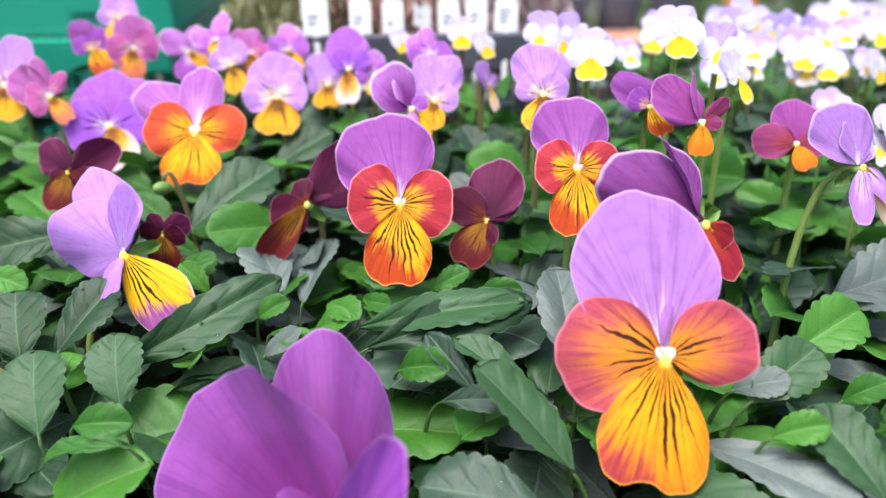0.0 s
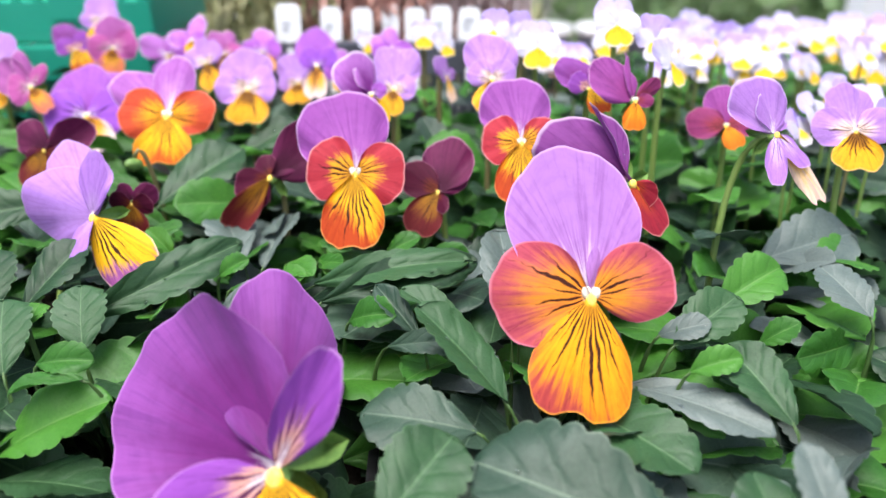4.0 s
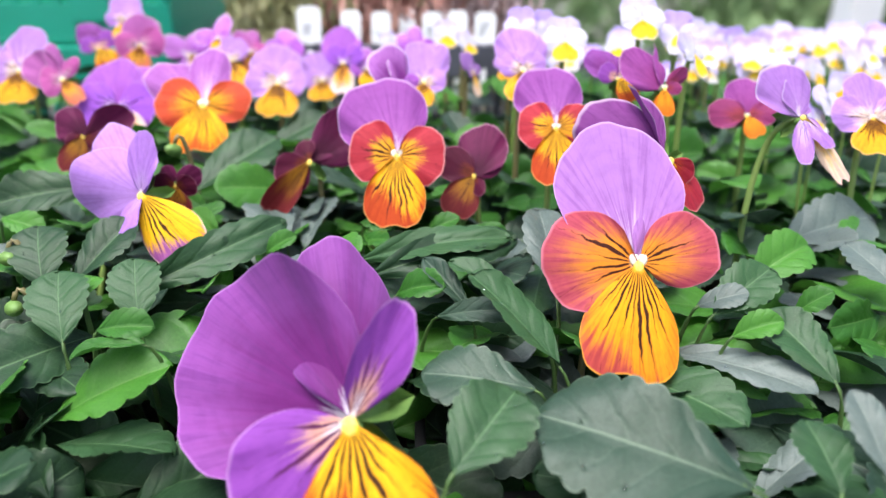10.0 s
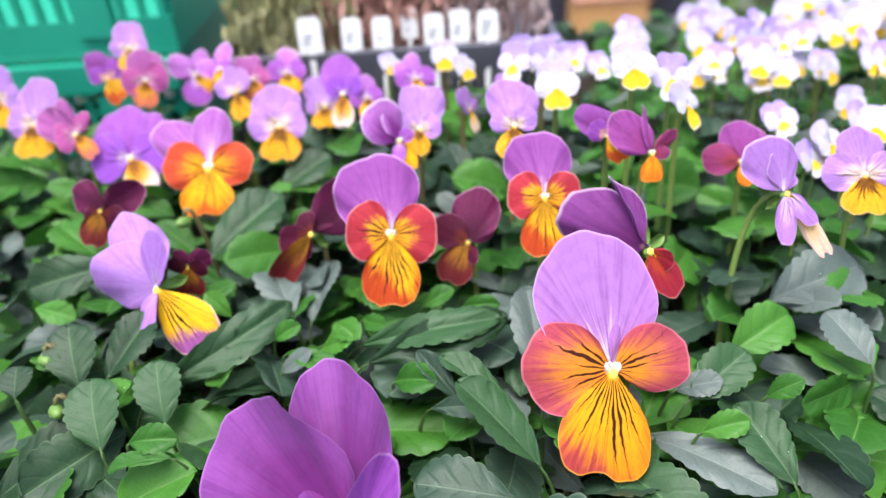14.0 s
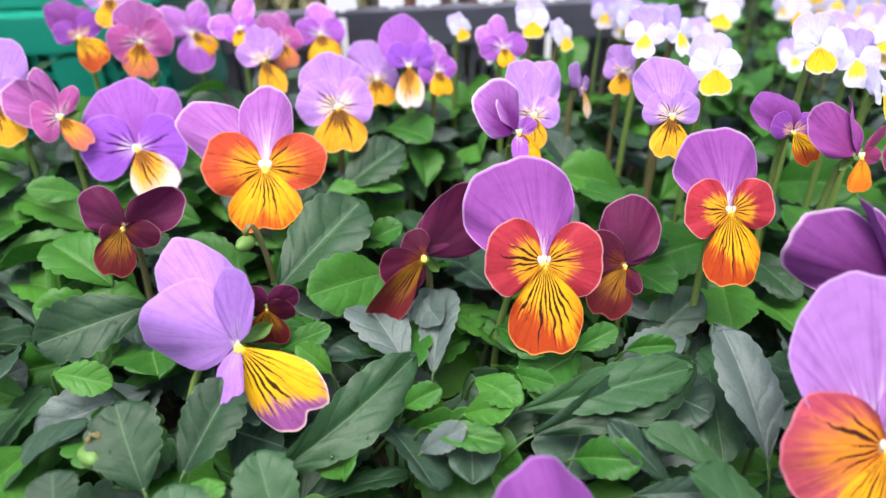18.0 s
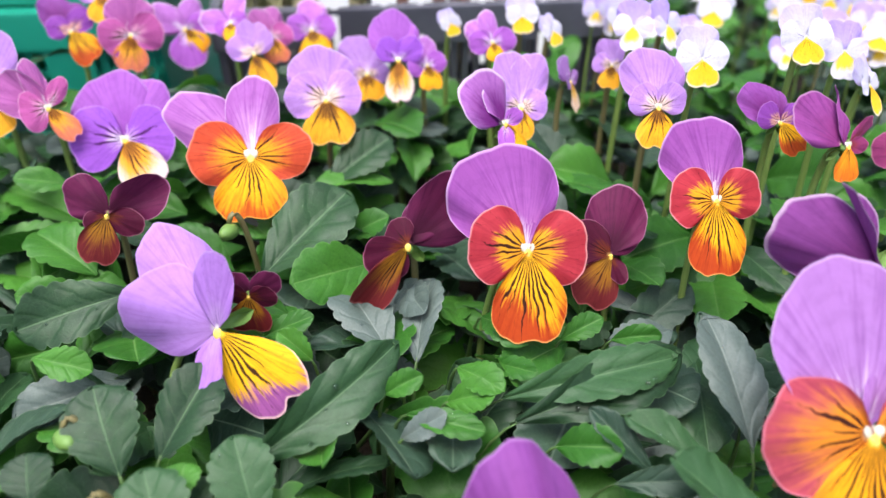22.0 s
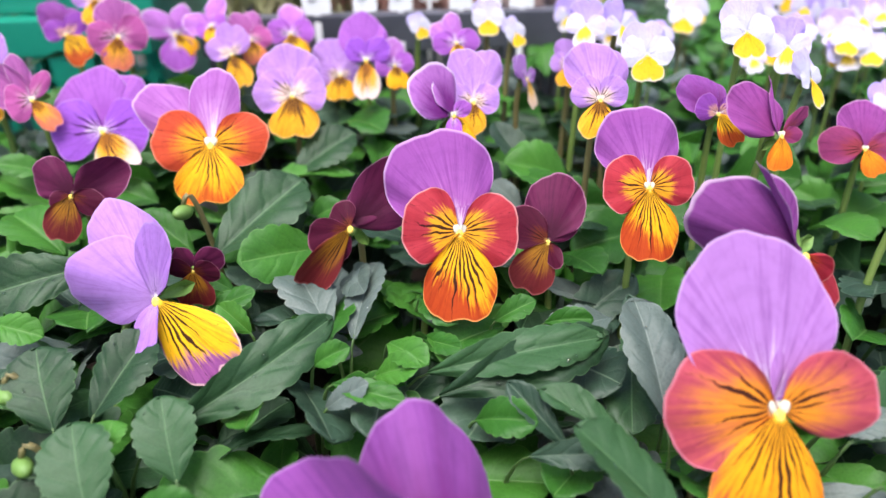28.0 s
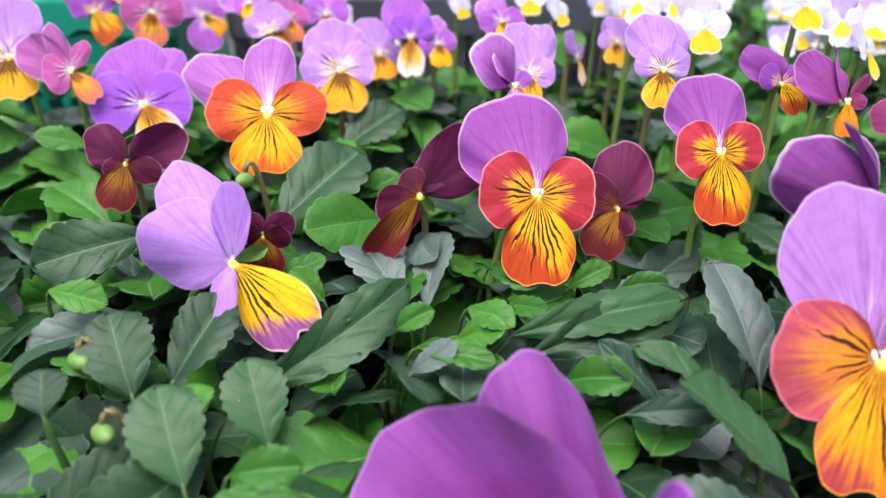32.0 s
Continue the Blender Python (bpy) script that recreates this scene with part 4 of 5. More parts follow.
for i, (x, w, h, y) in enumerate(((-0.0565, 0.0118, 0.0175, 0.331), (-0.0365, 0.0100, 0.0155, 0.333), (-0.0215, 0.0098, 0.0150, 0.333), (-0.0085, 0.0084, 0.0140, 0.346), (0.0040, 0.0100, 0.0150, 0.333), (0.0165, 0.0100, 0.0155, 0.335), (0.0300, 0.0105, 0.0150, 0.333))):
    label_card(x, y, 0.1265, w, h, (3, -2, 1, -4, 2, -3, -8)[i], (2, 2, 1, 1, 2, 2, 3)[i])

SHRUBS = ((-0.095, OLIVE, 0.05, 0.038), (-0.062, OLIVE, 0.048, 0.06), (-0.045, RUSSET, 0.05, 0.07), (-0.022, RUSSET, 0.045, 0.07), (0.002, RUSSET, 0.045, 0.065), (0.022, PALE_PINK, 0.045, 0.06), (0.05, PALE_PINK, 0.05, 0.05))
for i, (x, mat, wide, high) in enumerate(SHRUBS):
    word = {OLIVE: "olive-green", RUSSET: "russet-red", PALE_PINK: "pale pink"}[mat]
    shrub = tagged(new("potted_shrub"), f"small {word} shrub in a pot in the carrier tray", "shrub", "potted shrubs")
    shrub.location = (x * 0.86, 0.372, 0.028)
    bm = tube([Vector((0, 0, 0)), Vector((0, 0, 0.05))], 0.012, 14, 1.3)
    part("pot", mesh_of("pot", bm, BLACK_PLASTIC), shrub)
    part("stem", mesh_of("stem", tube(bezier(Vector((0, 0, 0.048)), Vector((0.002, 0, 0.06)), Vector((-0.002, 0, 0.08)), Vector((0, 0, 0.11)), 6), 0.0012, 6), STEM_RED), shrub)
    sprig_stuff("foliage", "", "", (0, 0, 0.078), (wide * 0.86, 0.05, high), 330, mat, 40 + i, (0.012, 0.0028), 0.35, parent=shrub)
    sprig_stuff("new_growth", "", "", (0, 0, 0.108), (wide * 0.8, 0.045, high * 0.7), 90, (GREEN_FAR, OLIVE, OLIVE, GREEN_FAR, OLIVE, RUSSET, GREEN_FAR)[i], 60 + i, (0.014, 0.0026), 0.3, parent=shrub)


def crate(x, y, z, w, d, h, seed, label):
    """A plastic harvest crate with slotted sides and a thick rim."""
    thing = tagged(new("plastic_crate"), label, "crate", "stacked crates")
    thing.location = (x, y, z)
    part("crate_floor", mesh_of("crate_floor", box(bmesh.new(), (-w, -d, 0), (w, d, 0.004), 0.001), GREEN_PLASTIC, False), thing)
    for sy in (-1, 1):
        y0, y1 = (-d, -d + 0.004) if sy < 0 else (d - 0.004, d)
        out, back = 0.004 * (sy < 0), 0.004 * (sy > 0)
        wall = part("crate_side", mesh_of("crate_side", box(bmesh.new(), (-w, y0, 0.004), (w, y1, h * 0.18)), GREEN_PLASTIC, False), thing)
        part("rim", mesh_of("rim", box(bmesh.new(), (-w, y0 - out, h * 0.82), (w, y1 + back, h), 0.0015), GREEN_PLASTIC, False), wall)
        for k in (0.36, 0.52, 0.68):
            part("rail", mesh_of("rail", box(bmesh.new(), (-w, y0 + 0.0008, h * k), (w, y1 - 0.0008, h * (k + 0.035))), GREEN_PLASTIC, False), wall)
        for i in range(4):
            xx = -w + (i + 0.5) * w / 2
            part("rib", mesh_of("rib", box(bmesh.new(), (xx - 0.010, y0 - out * 0.75, h * 0.1), (xx + 0.010, y1 + back * 0.75, h * 0.82), 0.001), GREEN_PLASTIC, False), wall)
        n = 30
        bar = mesh_of("slat", box(bmesh.new(), (-0.0018, y0 + 0.0004, h * 0.18), (0.0018, y1 - 0.0004, h * 0.82)), GREEN_PLASTIC, False)
        for i in range(n):
            part("slat", bar, wall, Matrix.Translation((-w + 0.004 + i * (2 * w - 0.008) / (n - 1), 0, 0)))
    for sx in (-1, 1):
        x0, x1 = (-w, -w + 0.004) if sx < 0 else (w - 0.004, w)
        part("crate_end", mesh_of("crate_end", box(bmesh.new(), (x0, -d + 0.005, 0.004), (x1, d - 0.005, h), 0.0008), GREEN_PLASTIC, False), thing)
    return thing


crate(-0.285, 0.435, 0.024, 0.150, 0.075, 0.096, 1, "bright green plastic crate with slotted sides on the bench")
crate(-0.290, 0.440, 0.121, 0.158, 0.078, 0.110, 2, "upper green plastic crate stacked on another crate")

post = tagged(new("support_post"), "square white painted post of the shelter", "post")
part("shaft", mesh_of("shaft", box(bmesh.new(), (0.505, 0.80, -0.72), (0.545, 0.84, 1.6), 0.003), WHITE_PAINT, False), post)
part("foot_plate", mesh_of("foot_plate", box(bmesh.new(), (0.48, 0.775, -0.752), (0.57, 0.865, -0.72), 0.003), WHITE_PAINT, False), post)

stand = tagged(new("plant_stand"), "grey low stand holding boxes behind the bench", "table")
stand.location = (0.40, 1.62, 0)
part("stand_top", mesh_of("stand_top", box(bmesh.new(), (-0.30, -0.12, -0.31), (0.22, 0.12, -0.28), 0.004), GREY_PLASTIC, False), stand)
for sx in (-0.28, 0.17):
    for sy in (-0.10, 0.07):
        part("leg", mesh_of("leg", box(bmesh.new(), (sx, sy, -0.76), (sx + 0.03, sy + 0.03, -0.31), 0.002), GREY_PLASTIC, False), stand)
orange_box = tagged(new("seedling_box"), "orange seedling box on the grey stand", "box")
orange_box.location = (0.40, 1.58, -0.28)
part("box_body", mesh_of("box_body", box(bmesh.new(), (-0.10, -0.05, 0), (0.06, 0.05, 0.075), 0.004), ORANGE_BOX, False), orange_box)
part("box_lid", mesh_of("box_lid", box(bmesh.new(), (-0.105, -0.055, 0.0755), (0.065, 0.055, 0.088), 0.004), TERRACOTTA, False), orange_box)
for i, x in enumerate((0.30, 0.42, 0.54)):
    pot = tagged(new("plastic_pot"), "stack of empty grey plastic pots behind the flowers", "pot", "empty pots")
    pot.location = (x, 1.69, -0.28)
    part("pot_wall", mesh_of("pot_wall", tube([Vector((0, 0, 0)), Vector((0, 0, 0.13)), Vector((0, 0, 0.17))], 0.042, 20, 1.25), GREY_PLASTIC), pot)
    part("rim", mesh_of("rim", tube([Vector((0, 0, 0.165)), Vector((0, 0, 0.178))], 0.056, 20), LABEL_WHITE if i < 2 else GREY_PLASTIC), pot)


def shrub_far(x, y, w, h, mat, seed, label, n=900):
    thing = tagged(new("nursery_shrub"), label, "shrub", "shrubs behind the bench")
    thing.location = (x, y, -0.75)
    part("pot", mesh_of("pot", tube([Vector((0, 0, 0)), Vector((0, 0, 0.16))], 0.075, 18, 1.25), TERRACOTTA), thing)
    part("stem", mesh_of("stem", tube(bezier(Vector((0, 0, 0.15)), Vector((0.01, 0, 0.25)), Vector((-0.01, 0, 0.35)), Vector((0, 0, h * 0.8)), 6), 0.010, 7, 0.5), BENCH), thing)
    for k in range(4):
        rng = random.Random(seed + k)
        sprig_stuff("foliage", "", "", (rng.uniform(-0.12, 0.12), rng.uniform(-0.08, 0.08), 0.2 + h * 0.16 * k), (w * rng.uniform(0.7, 1.0), w * 0.8, h * 0.36), n // 4, mat, seed + k, (0.05, 0.016), 0.8, parent=thing)
    return thing


for i, (x, y, w, h, mat) in enumerate(((0.62, 1.85, 0.40, 0.74, GREEN_FAR), (0.86, 1.75, 0.42, 0.80, GREEN_FAR), (1.12, 1.80, 0.44, 0.86, GREEN_FAR), (1.40, 1.85, 0.46, 0.80, GREEN_FAR), (0.20, 1.95, 0.40, 0.72, OLIVE), (-0.15, 1.80, 0.42, 0.80, OLIVE), (-0.55, 1.70, 0.46, 0.78, GREEN_FAR), (1.0, 2.4, 0.6, 1.0, GREEN_FAR), (0.5, 2.5, 0.6, 0.95, GREEN_FAR), (1.6, 2.4, 0.6, 1.1, OLIVE), (0.0, 2.4, 0.6, 0.95, GREEN_FAR), (-0.9, 1.9, 0.5, 0.9, GREEN_FAR))):
    shrub_far(x, y, w, h, mat, 300 + 10 * i, "green potted shrub standing on the gravel" if mat is GREEN_FAR else "yellow-green potted shrub on the gravel")
for i, (x, y, z) in enumerate(((0.93, 1.52, -0.18), (0.66, 1.60, -0.13), (0.99, 1.55, -0.16))):
    bloom = tagged(new("orange_bloom"), "orange bloom on a tall stem behind the violas", "flower", "orange blooms")
    bloom.location = (x, y, -0.75)
    part("stem", mesh_of("stem", tube(bezier(Vector((0, 0, 0)), Vector((0.01, 0, 0.2)), Vector((0, 0, 0.4)), Vector((0, 0, z + 0.75)), 8), 0.006, 6), STEM), bloom)
    sprig_stuff("petals", "", "", (0, 0, z + 0.73), (0.05, 0.05, 0.04), 60, ORANGE_FLOWER, 500 + i, (0.03, 0.010), 0.9, parent=bloom)

# ---- the flowers that stand out, near to far ----
viola("peach", (0.0469, 0.1236, 0.1075), 0.0137, label="large viola with lilac upper petals and peach-orange veined face", seed=1, lean=-0.013, neck=(-0.9, -0.9), yaw=-4, pitch=30, petals=((-13, 2.60, 2.42, 2, 0, 0.05), (33, 1.50, 0.80, -14, 35), (-86, 1.68, 1.88, 8), (74, 1.40, 1.40, 12), (186, 2.05, 1.82, 8)))
viola("sunset", (-0.0125, 0.1791, 0.1174), 0.0140, label="viola with purple upper petals and crimson-yellow whiskered face", seed=2, lean=-0.009, neck=(-0.75, -0.5), yaw=-5, pitch=33, petals=((-19, 1.92, 2.05, 2), (-6, 1.70, 1.10, -4), (-80, 1.02, 1.42, 6), (84, 1.05, 1.34, 6), (177, 1.60, 1.40, 8)))
viola("orange", (-0.0817, 0.2248, 0.1218), 0.0160, label="orange viola with one pale lilac upper petal upright", seed=3, yaw=-5, pitch=34, petals=((-58, 1.92, 1.14, -8), (3, 1.42, 0.92, 2), (-86, 1.08, 1.10, 6), (86, 1.05, 1.02, 6), (179, 1.07, 1.30, 8)))
viola("violet", (-0.1240, 0.2543, 0.1134), 0.0178, label="violet viola with a cream lower petal", seed=4, yaw=-5, pitch=35, petals=((-24, 1.25, 1.38, 2), (24, 1.18, 1.00, -4), (-88, 0.94, 1.22, 8), (76, 0.86, 1.08, 8), (150, 1.00, 0.88, 12)))
viola("lilac", (-0.0605, 0.2559, 0.1229), 0.0181, label="pale lilac viola with a yellow lower petal", seed=5, yaw=-5, pitch=34, petals=((-24, 0.98, 1.00, 2), (10, 0.92, 0.84, -2), (-74, 0.70, 0.84, 6), (74, 0.62, 0.80, 6), (173, 0.78, 0.92, 8)))
viola("sunset", (0.0373, 0.1847, 0.1244), 0.0145, label="viola with lilac upper petals and red-orange face", seed=6, yaw=-5, pitch=35, petals=((-8, 1.50, 1.50, 2), (6, 1.30, 1.04, -4), (-78, 0.80, 1.08, 6), (74, 0.80, 0.94, 6), (180, 1.30, 1.08, 8)))
viola("maroon", (0.0122, 0.1850, 0.1087), 0.0150, label="small dark maroon viola turned aside", seed=7, yaw=-10, pitch=33, petals=((12, 1.24, 1.12, -4), (40, 0.80, 0.60, -14), (-62, 0.88, 0.80, 8), (158, 0.54, 0.34, 26, 30), (205, 0.98, 0.84, 8)))
viola("maroon", (-0.0407, 0.1921, 0.1115), 0.0148, label="dark maroon viola seen from its side and back", seed=8, yaw=-12, pitch=28, petals=((44, 1.60, 1.25, -6, 10, 0.1), (20, 0.80, 0.70, -14), (-128, 0.86, 0.95, 4, -10), (-40, 0.50, 0.60, -8), (216, 1.50, 0.66, -4, -20, 0.2)))
viola("mauve", (-0.0210, 0.0844, 0.0930), 0.0111, label="large purple viola with a bright yellow lower petal", seed=9, yaw=-2, pitch=32, petals=((-58, 4.30, 4.30, -22, -8, 0.16), (-9, 4.10, 2.50, -24, 14, -0.30), (-127, 2.35, 2.05, 14), (26, 2.30, 1.02, 6, 10, 0.2), (168, 2.55, 2.60, 10)))
viola("side", (-0.0869, 0.1685, 0.1093), 0.0129, label="wisteria-purple viola seen from the side, yellow lower petal", seed=10, foot=(-0.1035, 0.1500, 0.05), neck=(-1.45, -0.25), yaw=2, pitch=30, petals=((-36, 2.25, 1.40, -14, 8, -0.2), (-70, 1.72, 1.68, 2, -10, -0.25), (203, 1.35, 0.60, 22, 34), (4, 1.42, 0.78, 8, -18), (146, 1.88, 1.38, 6)))
viola("plum", (0.0623, 0.1526, 0.1246), 0.0127, label="plum viola with pale-rimmed petals, turned away", seed=11, yaw=4, pitch=24, petals=((-63, 2.12, 1.50, -6, -10, -0.2), (-22, 1.80, 0.58, -4, 55, 0.2), (140, 0.60, 0.60, 10, 30), (150, 1.25, 0.84, 4, -25), (172, 0.96, 0.60, -10)))
viola("pale", (0.1038, 0.1647, 0.1332), 0.0163, label="lilac viola with a cream lower petal, seen from the side", seed=12, lean=-0.011, neck=(-0.50, 0.10), yaw=6, pitch=28, petals=((-14, 1.04, 1.04, 0), (14, 0.80, 0.70, -10, 20), (198, 0.96, 0.34, 20, 25), (146, 0.72, 0.40, 16, -20), (152, 1.36, 0.36, 4)))
viola("rust", (0.1058, 0.2010, 0.1240), 0.0248, label="rose-purple viola with an orange lower petal", seed=13, yaw=-20, pitch=34, petals=((-8, 0.56, 0.54, 4), (20, 0.5, 0.46, 0), (-85, 0.5, 0.46, 6), (80, 0.36, 0.34, 6), (150, 0.34, 0.28, 6)))
viola("lilac", (0.0306, 0.2133, 0.1365), 0.0162, label="lilac viola with a yellow whiskered lower petal", seed=14, yaw=-4, pitch=33, petals=((-12, 1.04, 1.00, 2), (14, 0.92, 0.80, -2), (-62, 0.52, 0.60, 8), (60, 0.50, 0.56, 8), (184, 0.70, 0.70, 8)))
viola("veined", (-0.0100, 0.2218, 0.1295), 0.0168, label="purple viola with white-rimmed upper petals turned aside", seed=15, yaw=14, pitch=30, petals=((-36, 0.98, 1.04, 0, 10, 0.15), (-10, 0.70, 0.40, -8, 30), (198, 0.52, 0.30, 26, 20), (60, 0.34, 0.30, 10), (168, 0.66, 0.46, 10)))
viola("lilac", (-0.0027, 0.2331, 0.1283), 0.0264, label="lilac viola half hidden behind a purple one", seed=16, yaw=0, pitch=35, petals=((-10, 0.66, 0.46, 2), (18, 0.66, 0.46, 0), (-74, 0.3, 0.36, 6), (76, 0.3, 0.36, 6), (190, 0.36, 0.36, 6)))
viola("mauve", (0.0600, 0.2016, 0.1364), 0.0157, label="small purple viola with an orange lower petal", seed=17, yaw=-4, pitch=34, petals=((-42, 0.84, 0.64, 2), (-10, 0.60, 0.50, -4), (-62, 0.42, 0.46, 8), (68, 0.46, 0.50, 8), (146, 0.60, 0.50, 8)))
viola("rust", (0.0711, 0.1882, 0.1361), 0.0150, label="maroon viola with an orange lower petal, turned aside", seed=18, yaw=6, pitch=28, petals=((-40, 1.12, 0.84, -4), (2, 1.04, 0.34, -6, 50), (90, 0.36, 0.30, 10), (58, 0.74, 0.40, -6, 30), (188, 0.60, 0.50, 6)))
viola("mauve", (-0.1522, 0.3146, 0.1265), 0.0217, label="purple viola with a yellow-orange lower petal", seed=19, yaw=-2, pitch=34, petals=((-36, 0.74, 0.62, 2), (10, 0.50, 0.40, -4), (-72, 0.40, 0.42, 8), (44, 0.48, 0.42, 8), (140, 0.62, 0.52, 8)))
viola("pink", (-0.1263, 0.2968, 0.1310), 0.0205, label="pink viola with crumpled petals", seed=20, yaw=-4, pitch=18, petals=((-15, 0.66, 0.66, 6), (22, 0.62, 0.56, 2), (-98, 0.52, 0.62, 16), (82, 0.60, 0.62, 18), (186, 0.58, 0.60, 10)))
viola("lilac", (-0.1392, 0.3190, 0.1387), 0.0241, label="pale lilac viola behind a pink one", seed=21, yaw=0, pitch=34)
viola("purple", (-0.1148, 0.3269, 0.1213), 0.0230, label="purple viola nodding to one side", seed=22, yaw=8, pitch=26, petals=((-50, 0.66, 0.52, 0), (24, 0.56, 0.42, -4), (175, 0.64, 0.62, 10), (72, 0.42, 0.40, 8), (135, 0.46, 0.32, 6)))
viola("pink", (-0.1445, 0.2577, 0.1239), 0.0183, label="rose-pink viola with a yellow lower petal", seed=23, yaw=10, pitch=30, petals=((-58, 0.98, 0.80, -4, -10, 0.1), (-18, 0.86, 0.40, 4, 25), (-100, 0.44, 0.70, 10), (36, 0.56, 0.30, 10), (150, 0.64, 0.44, 8)))
viola("lilac", (-0.1656, 0.2676, 0.1252), 0.0187, label="broad lilac viola with a yellow and pink lower petal", seed=24, yaw=-6, pitch=32, petals=((6, 1.08, 0.92, 2), (-14, 1.00, 0.80, -2), (-80, 0.62, 0.70, 8), (72, 0.60, 0.62, 8), (176, 0.72, 0.98, 8)))
viola("lilac", (-0.0848, 0.2877, 0.1260), 0.0205, label="white-throated lilac viola with a yellow lower petal", seed=25, yaw=-2, pitch=34, petals=((-16, 0.60, 0.40, 2), (14, 0.56, 0.36, -2), (-62, 0.46, 0.44, 8), (40, 0.46, 0.34, 8), (162, 0.62, 0.50, 8)))
viola("purple", (-0.0924, 0.2972, 0.1338), 0.0199, label="purple viola with a wide side petal", seed=26, yaw=0, pitch=35, petals=((-75, 0.54, 0.44, 4), (15, 0.62, 0.4, 0), (-120, 0.3, 0.3, 6), (66, 0.3, 0.3, 8), (180, 0.3, 0.3, 8)))
viola("pink", (-0.0791, 0.2980, 0.1278), 0.0211, label="rose-pink viola behind a lilac one", seed=27, yaw=20, pitch=35)
viola("purple", (-0.0653, 0.3069, 0.1267), 0.0219, label="purple viola with an orange lower petal", seed=28, yaw=-4, pitch=34, petals=((-10, 0.54, 0.46, 2), (14, 0.50, 0.42, -2), (-76, 0.42, 0.46, 8), (76, 0.42, 0.46, 8), (166, 0.50, 0.58, 8)))
viola("violet", (-0.0358, 0.2741, 0.1274), 0.0200, label="purple viola with veined white-edged petals", seed=29, yaw=-4, pitch=33, petals=((-16, 0.86, 0.84, 2), (10, 0.70, 0.60, -4), (-44, 0.44, 0.44, 10), (52, 0.48, 0.46, 10), (178, 0.70, 0.50, 10)))
viola("lilac", (-0.0462, 0.2852, 0.1179), 0.0211, label="lilac viola with an orange lower petal", seed=30, yaw=-6, pitch=33, petals=((-26, 0.72, 0.64, 2), (6, 0.60, 0.50, -2), (-80, 0.40, 0.40, 8), (80, 0.36, 0.36, 8), (178, 0.44, 0.60, 8)))
viola("purple", (-0.0260, 0.2741, 0.1252), 0.0193, label="purple viola with an orange lower petal behind others", seed=31, yaw=20, pitch=35)
viola("purple", (-0.0044, 0.2705, 0.1339), 0.0208, label="small purple viola behind the others", seed=32, yaw=10, pitch=35, petals=((-50, 0.5, 0.4, 2), (0, 0.54, 0.36, 0), (-84, 0.4, 0.4, 6), (84, 0.4, 0.4, 6), (175, 0.3, 0.3, 6)))
viola("pale", (0.0164, 0.2476, 0.1293), 0.0164, label="slender lilac viola seen edge-on", seed=33, yaw=50, pitch=20, petals=((-10, 0.5, 0.4, 0), (10, 0.5, 0.4, 0), (-80, 0.3, 0.3, 20), (80, 0.3, 0.3, 10), (185, 0.6, 0.3, 6)))
viola("lilac", (0.0314, 0.2525, 0.1317), 0.0169, label="lilac viola behind another", seed=34, yaw=-20, pitch=35)
viola("maroon", (-0.1193, 0.2106, 0.1147), 0.0165, label="maroon viola with pale rims seen from behind", seed=35, yaw=-5, pitch=20, petals=((-60, 0.86, 0.80, -8), (62, 1.08, 0.72, -4, 10, 0.2), (-120, 0.40, 0.40, 6), (110, 0.60, 0.46, 6), (200, 0.80, 0.70, 14)))
viola("maroon", (-0.0814, 0.1819, 0.1073), 0.0177, label="small maroon viola nodding", seed=36, yaw=-10, pitch=0, petals=((-50, 0.4, 0.4, -10), (60, 0.5, 0.4, -10), (-84, 0.4, 0.4, 6), (84, 0.4, 0.4, 6), (180, 0.55, 0.6, 20)))
viola("lilac", (0.1345, 0.1788, 0.1290), 0.0262, label="lilac viola with a yellow and brown lower petal", seed=37, yaw=0, pitch=34, petals=((-10, 0.58, 0.5, 4), (10, 0.56, 0.5, 0), (-78, 0.5, 0.48, 6), (76, 0.46, 0.42, 6), (180, 0.46, 0.6, 8)))
viola("lilac", (-0.2020, 0.3050, 0.1230), 0.0300, label="pale lilac viola at the edge of the bed", seed=38, yaw=8, pitch=30)
viola("white", (0.0469, 0.2257, 0.1442), 0.0206, label="white viola with a yellow lower petal", seed=39, yaw=0, pitch=35, petals=PALE_OPEN)
viola("white", (0.0712, 0.2180, 0.1527), 0.0197, label="white viola with a yellow lower petal", seed=40, yaw=0, pitch=35, petals=PALE_OPEN)
viola("white", (0.0083, 0.2821, 0.1379), 0.0155, label="white viola with a yellow lower petal", seed=41, yaw=0, pitch=35, petals=PALE_OPEN)
viola("white", (-0.0157, 0.2896, 0.1335), 0.0119, label="small white viola with a yellow lower petal", seed=42, yaw=30, pitch=35, petals=PALE_OPEN)
viola("white", (0.0165, 0.2722, 0.1360), 0.0133, label="white viola turned aside", seed=43, yaw=40, pitch=35, petals=PALE_OPEN)
viola("blue", (0.0338, 0.2467, 0.1464), 0.0162, label="pale violet and white viola", seed=44, yaw=-20, pitch=35)
viola("blue", (0.0463, 0.2501, 0.1450), 0.0166, label="pale violet viola among white ones", seed=45, yaw=30, pitch=34)
viola("white", (0.0869, 0.2072, 0.1429), 0.0168, label="white viola with a yellow lower petal turned aside", seed=46, yaw=35, pitch=34, petals=((-20, 0.54, 0.44, 8), (16, 0.53, 0.42, 4), (-80, 0.3, 0.3, 8), (80, 0.3, 0.3, 8), (180, 0.5, 0.3, 6)))
viola("blue", (0.0844, 0.2182, 0.1481), 0.0173, label="pale violet viola among the white ones", seed=47, yaw=-10, pitch=34)

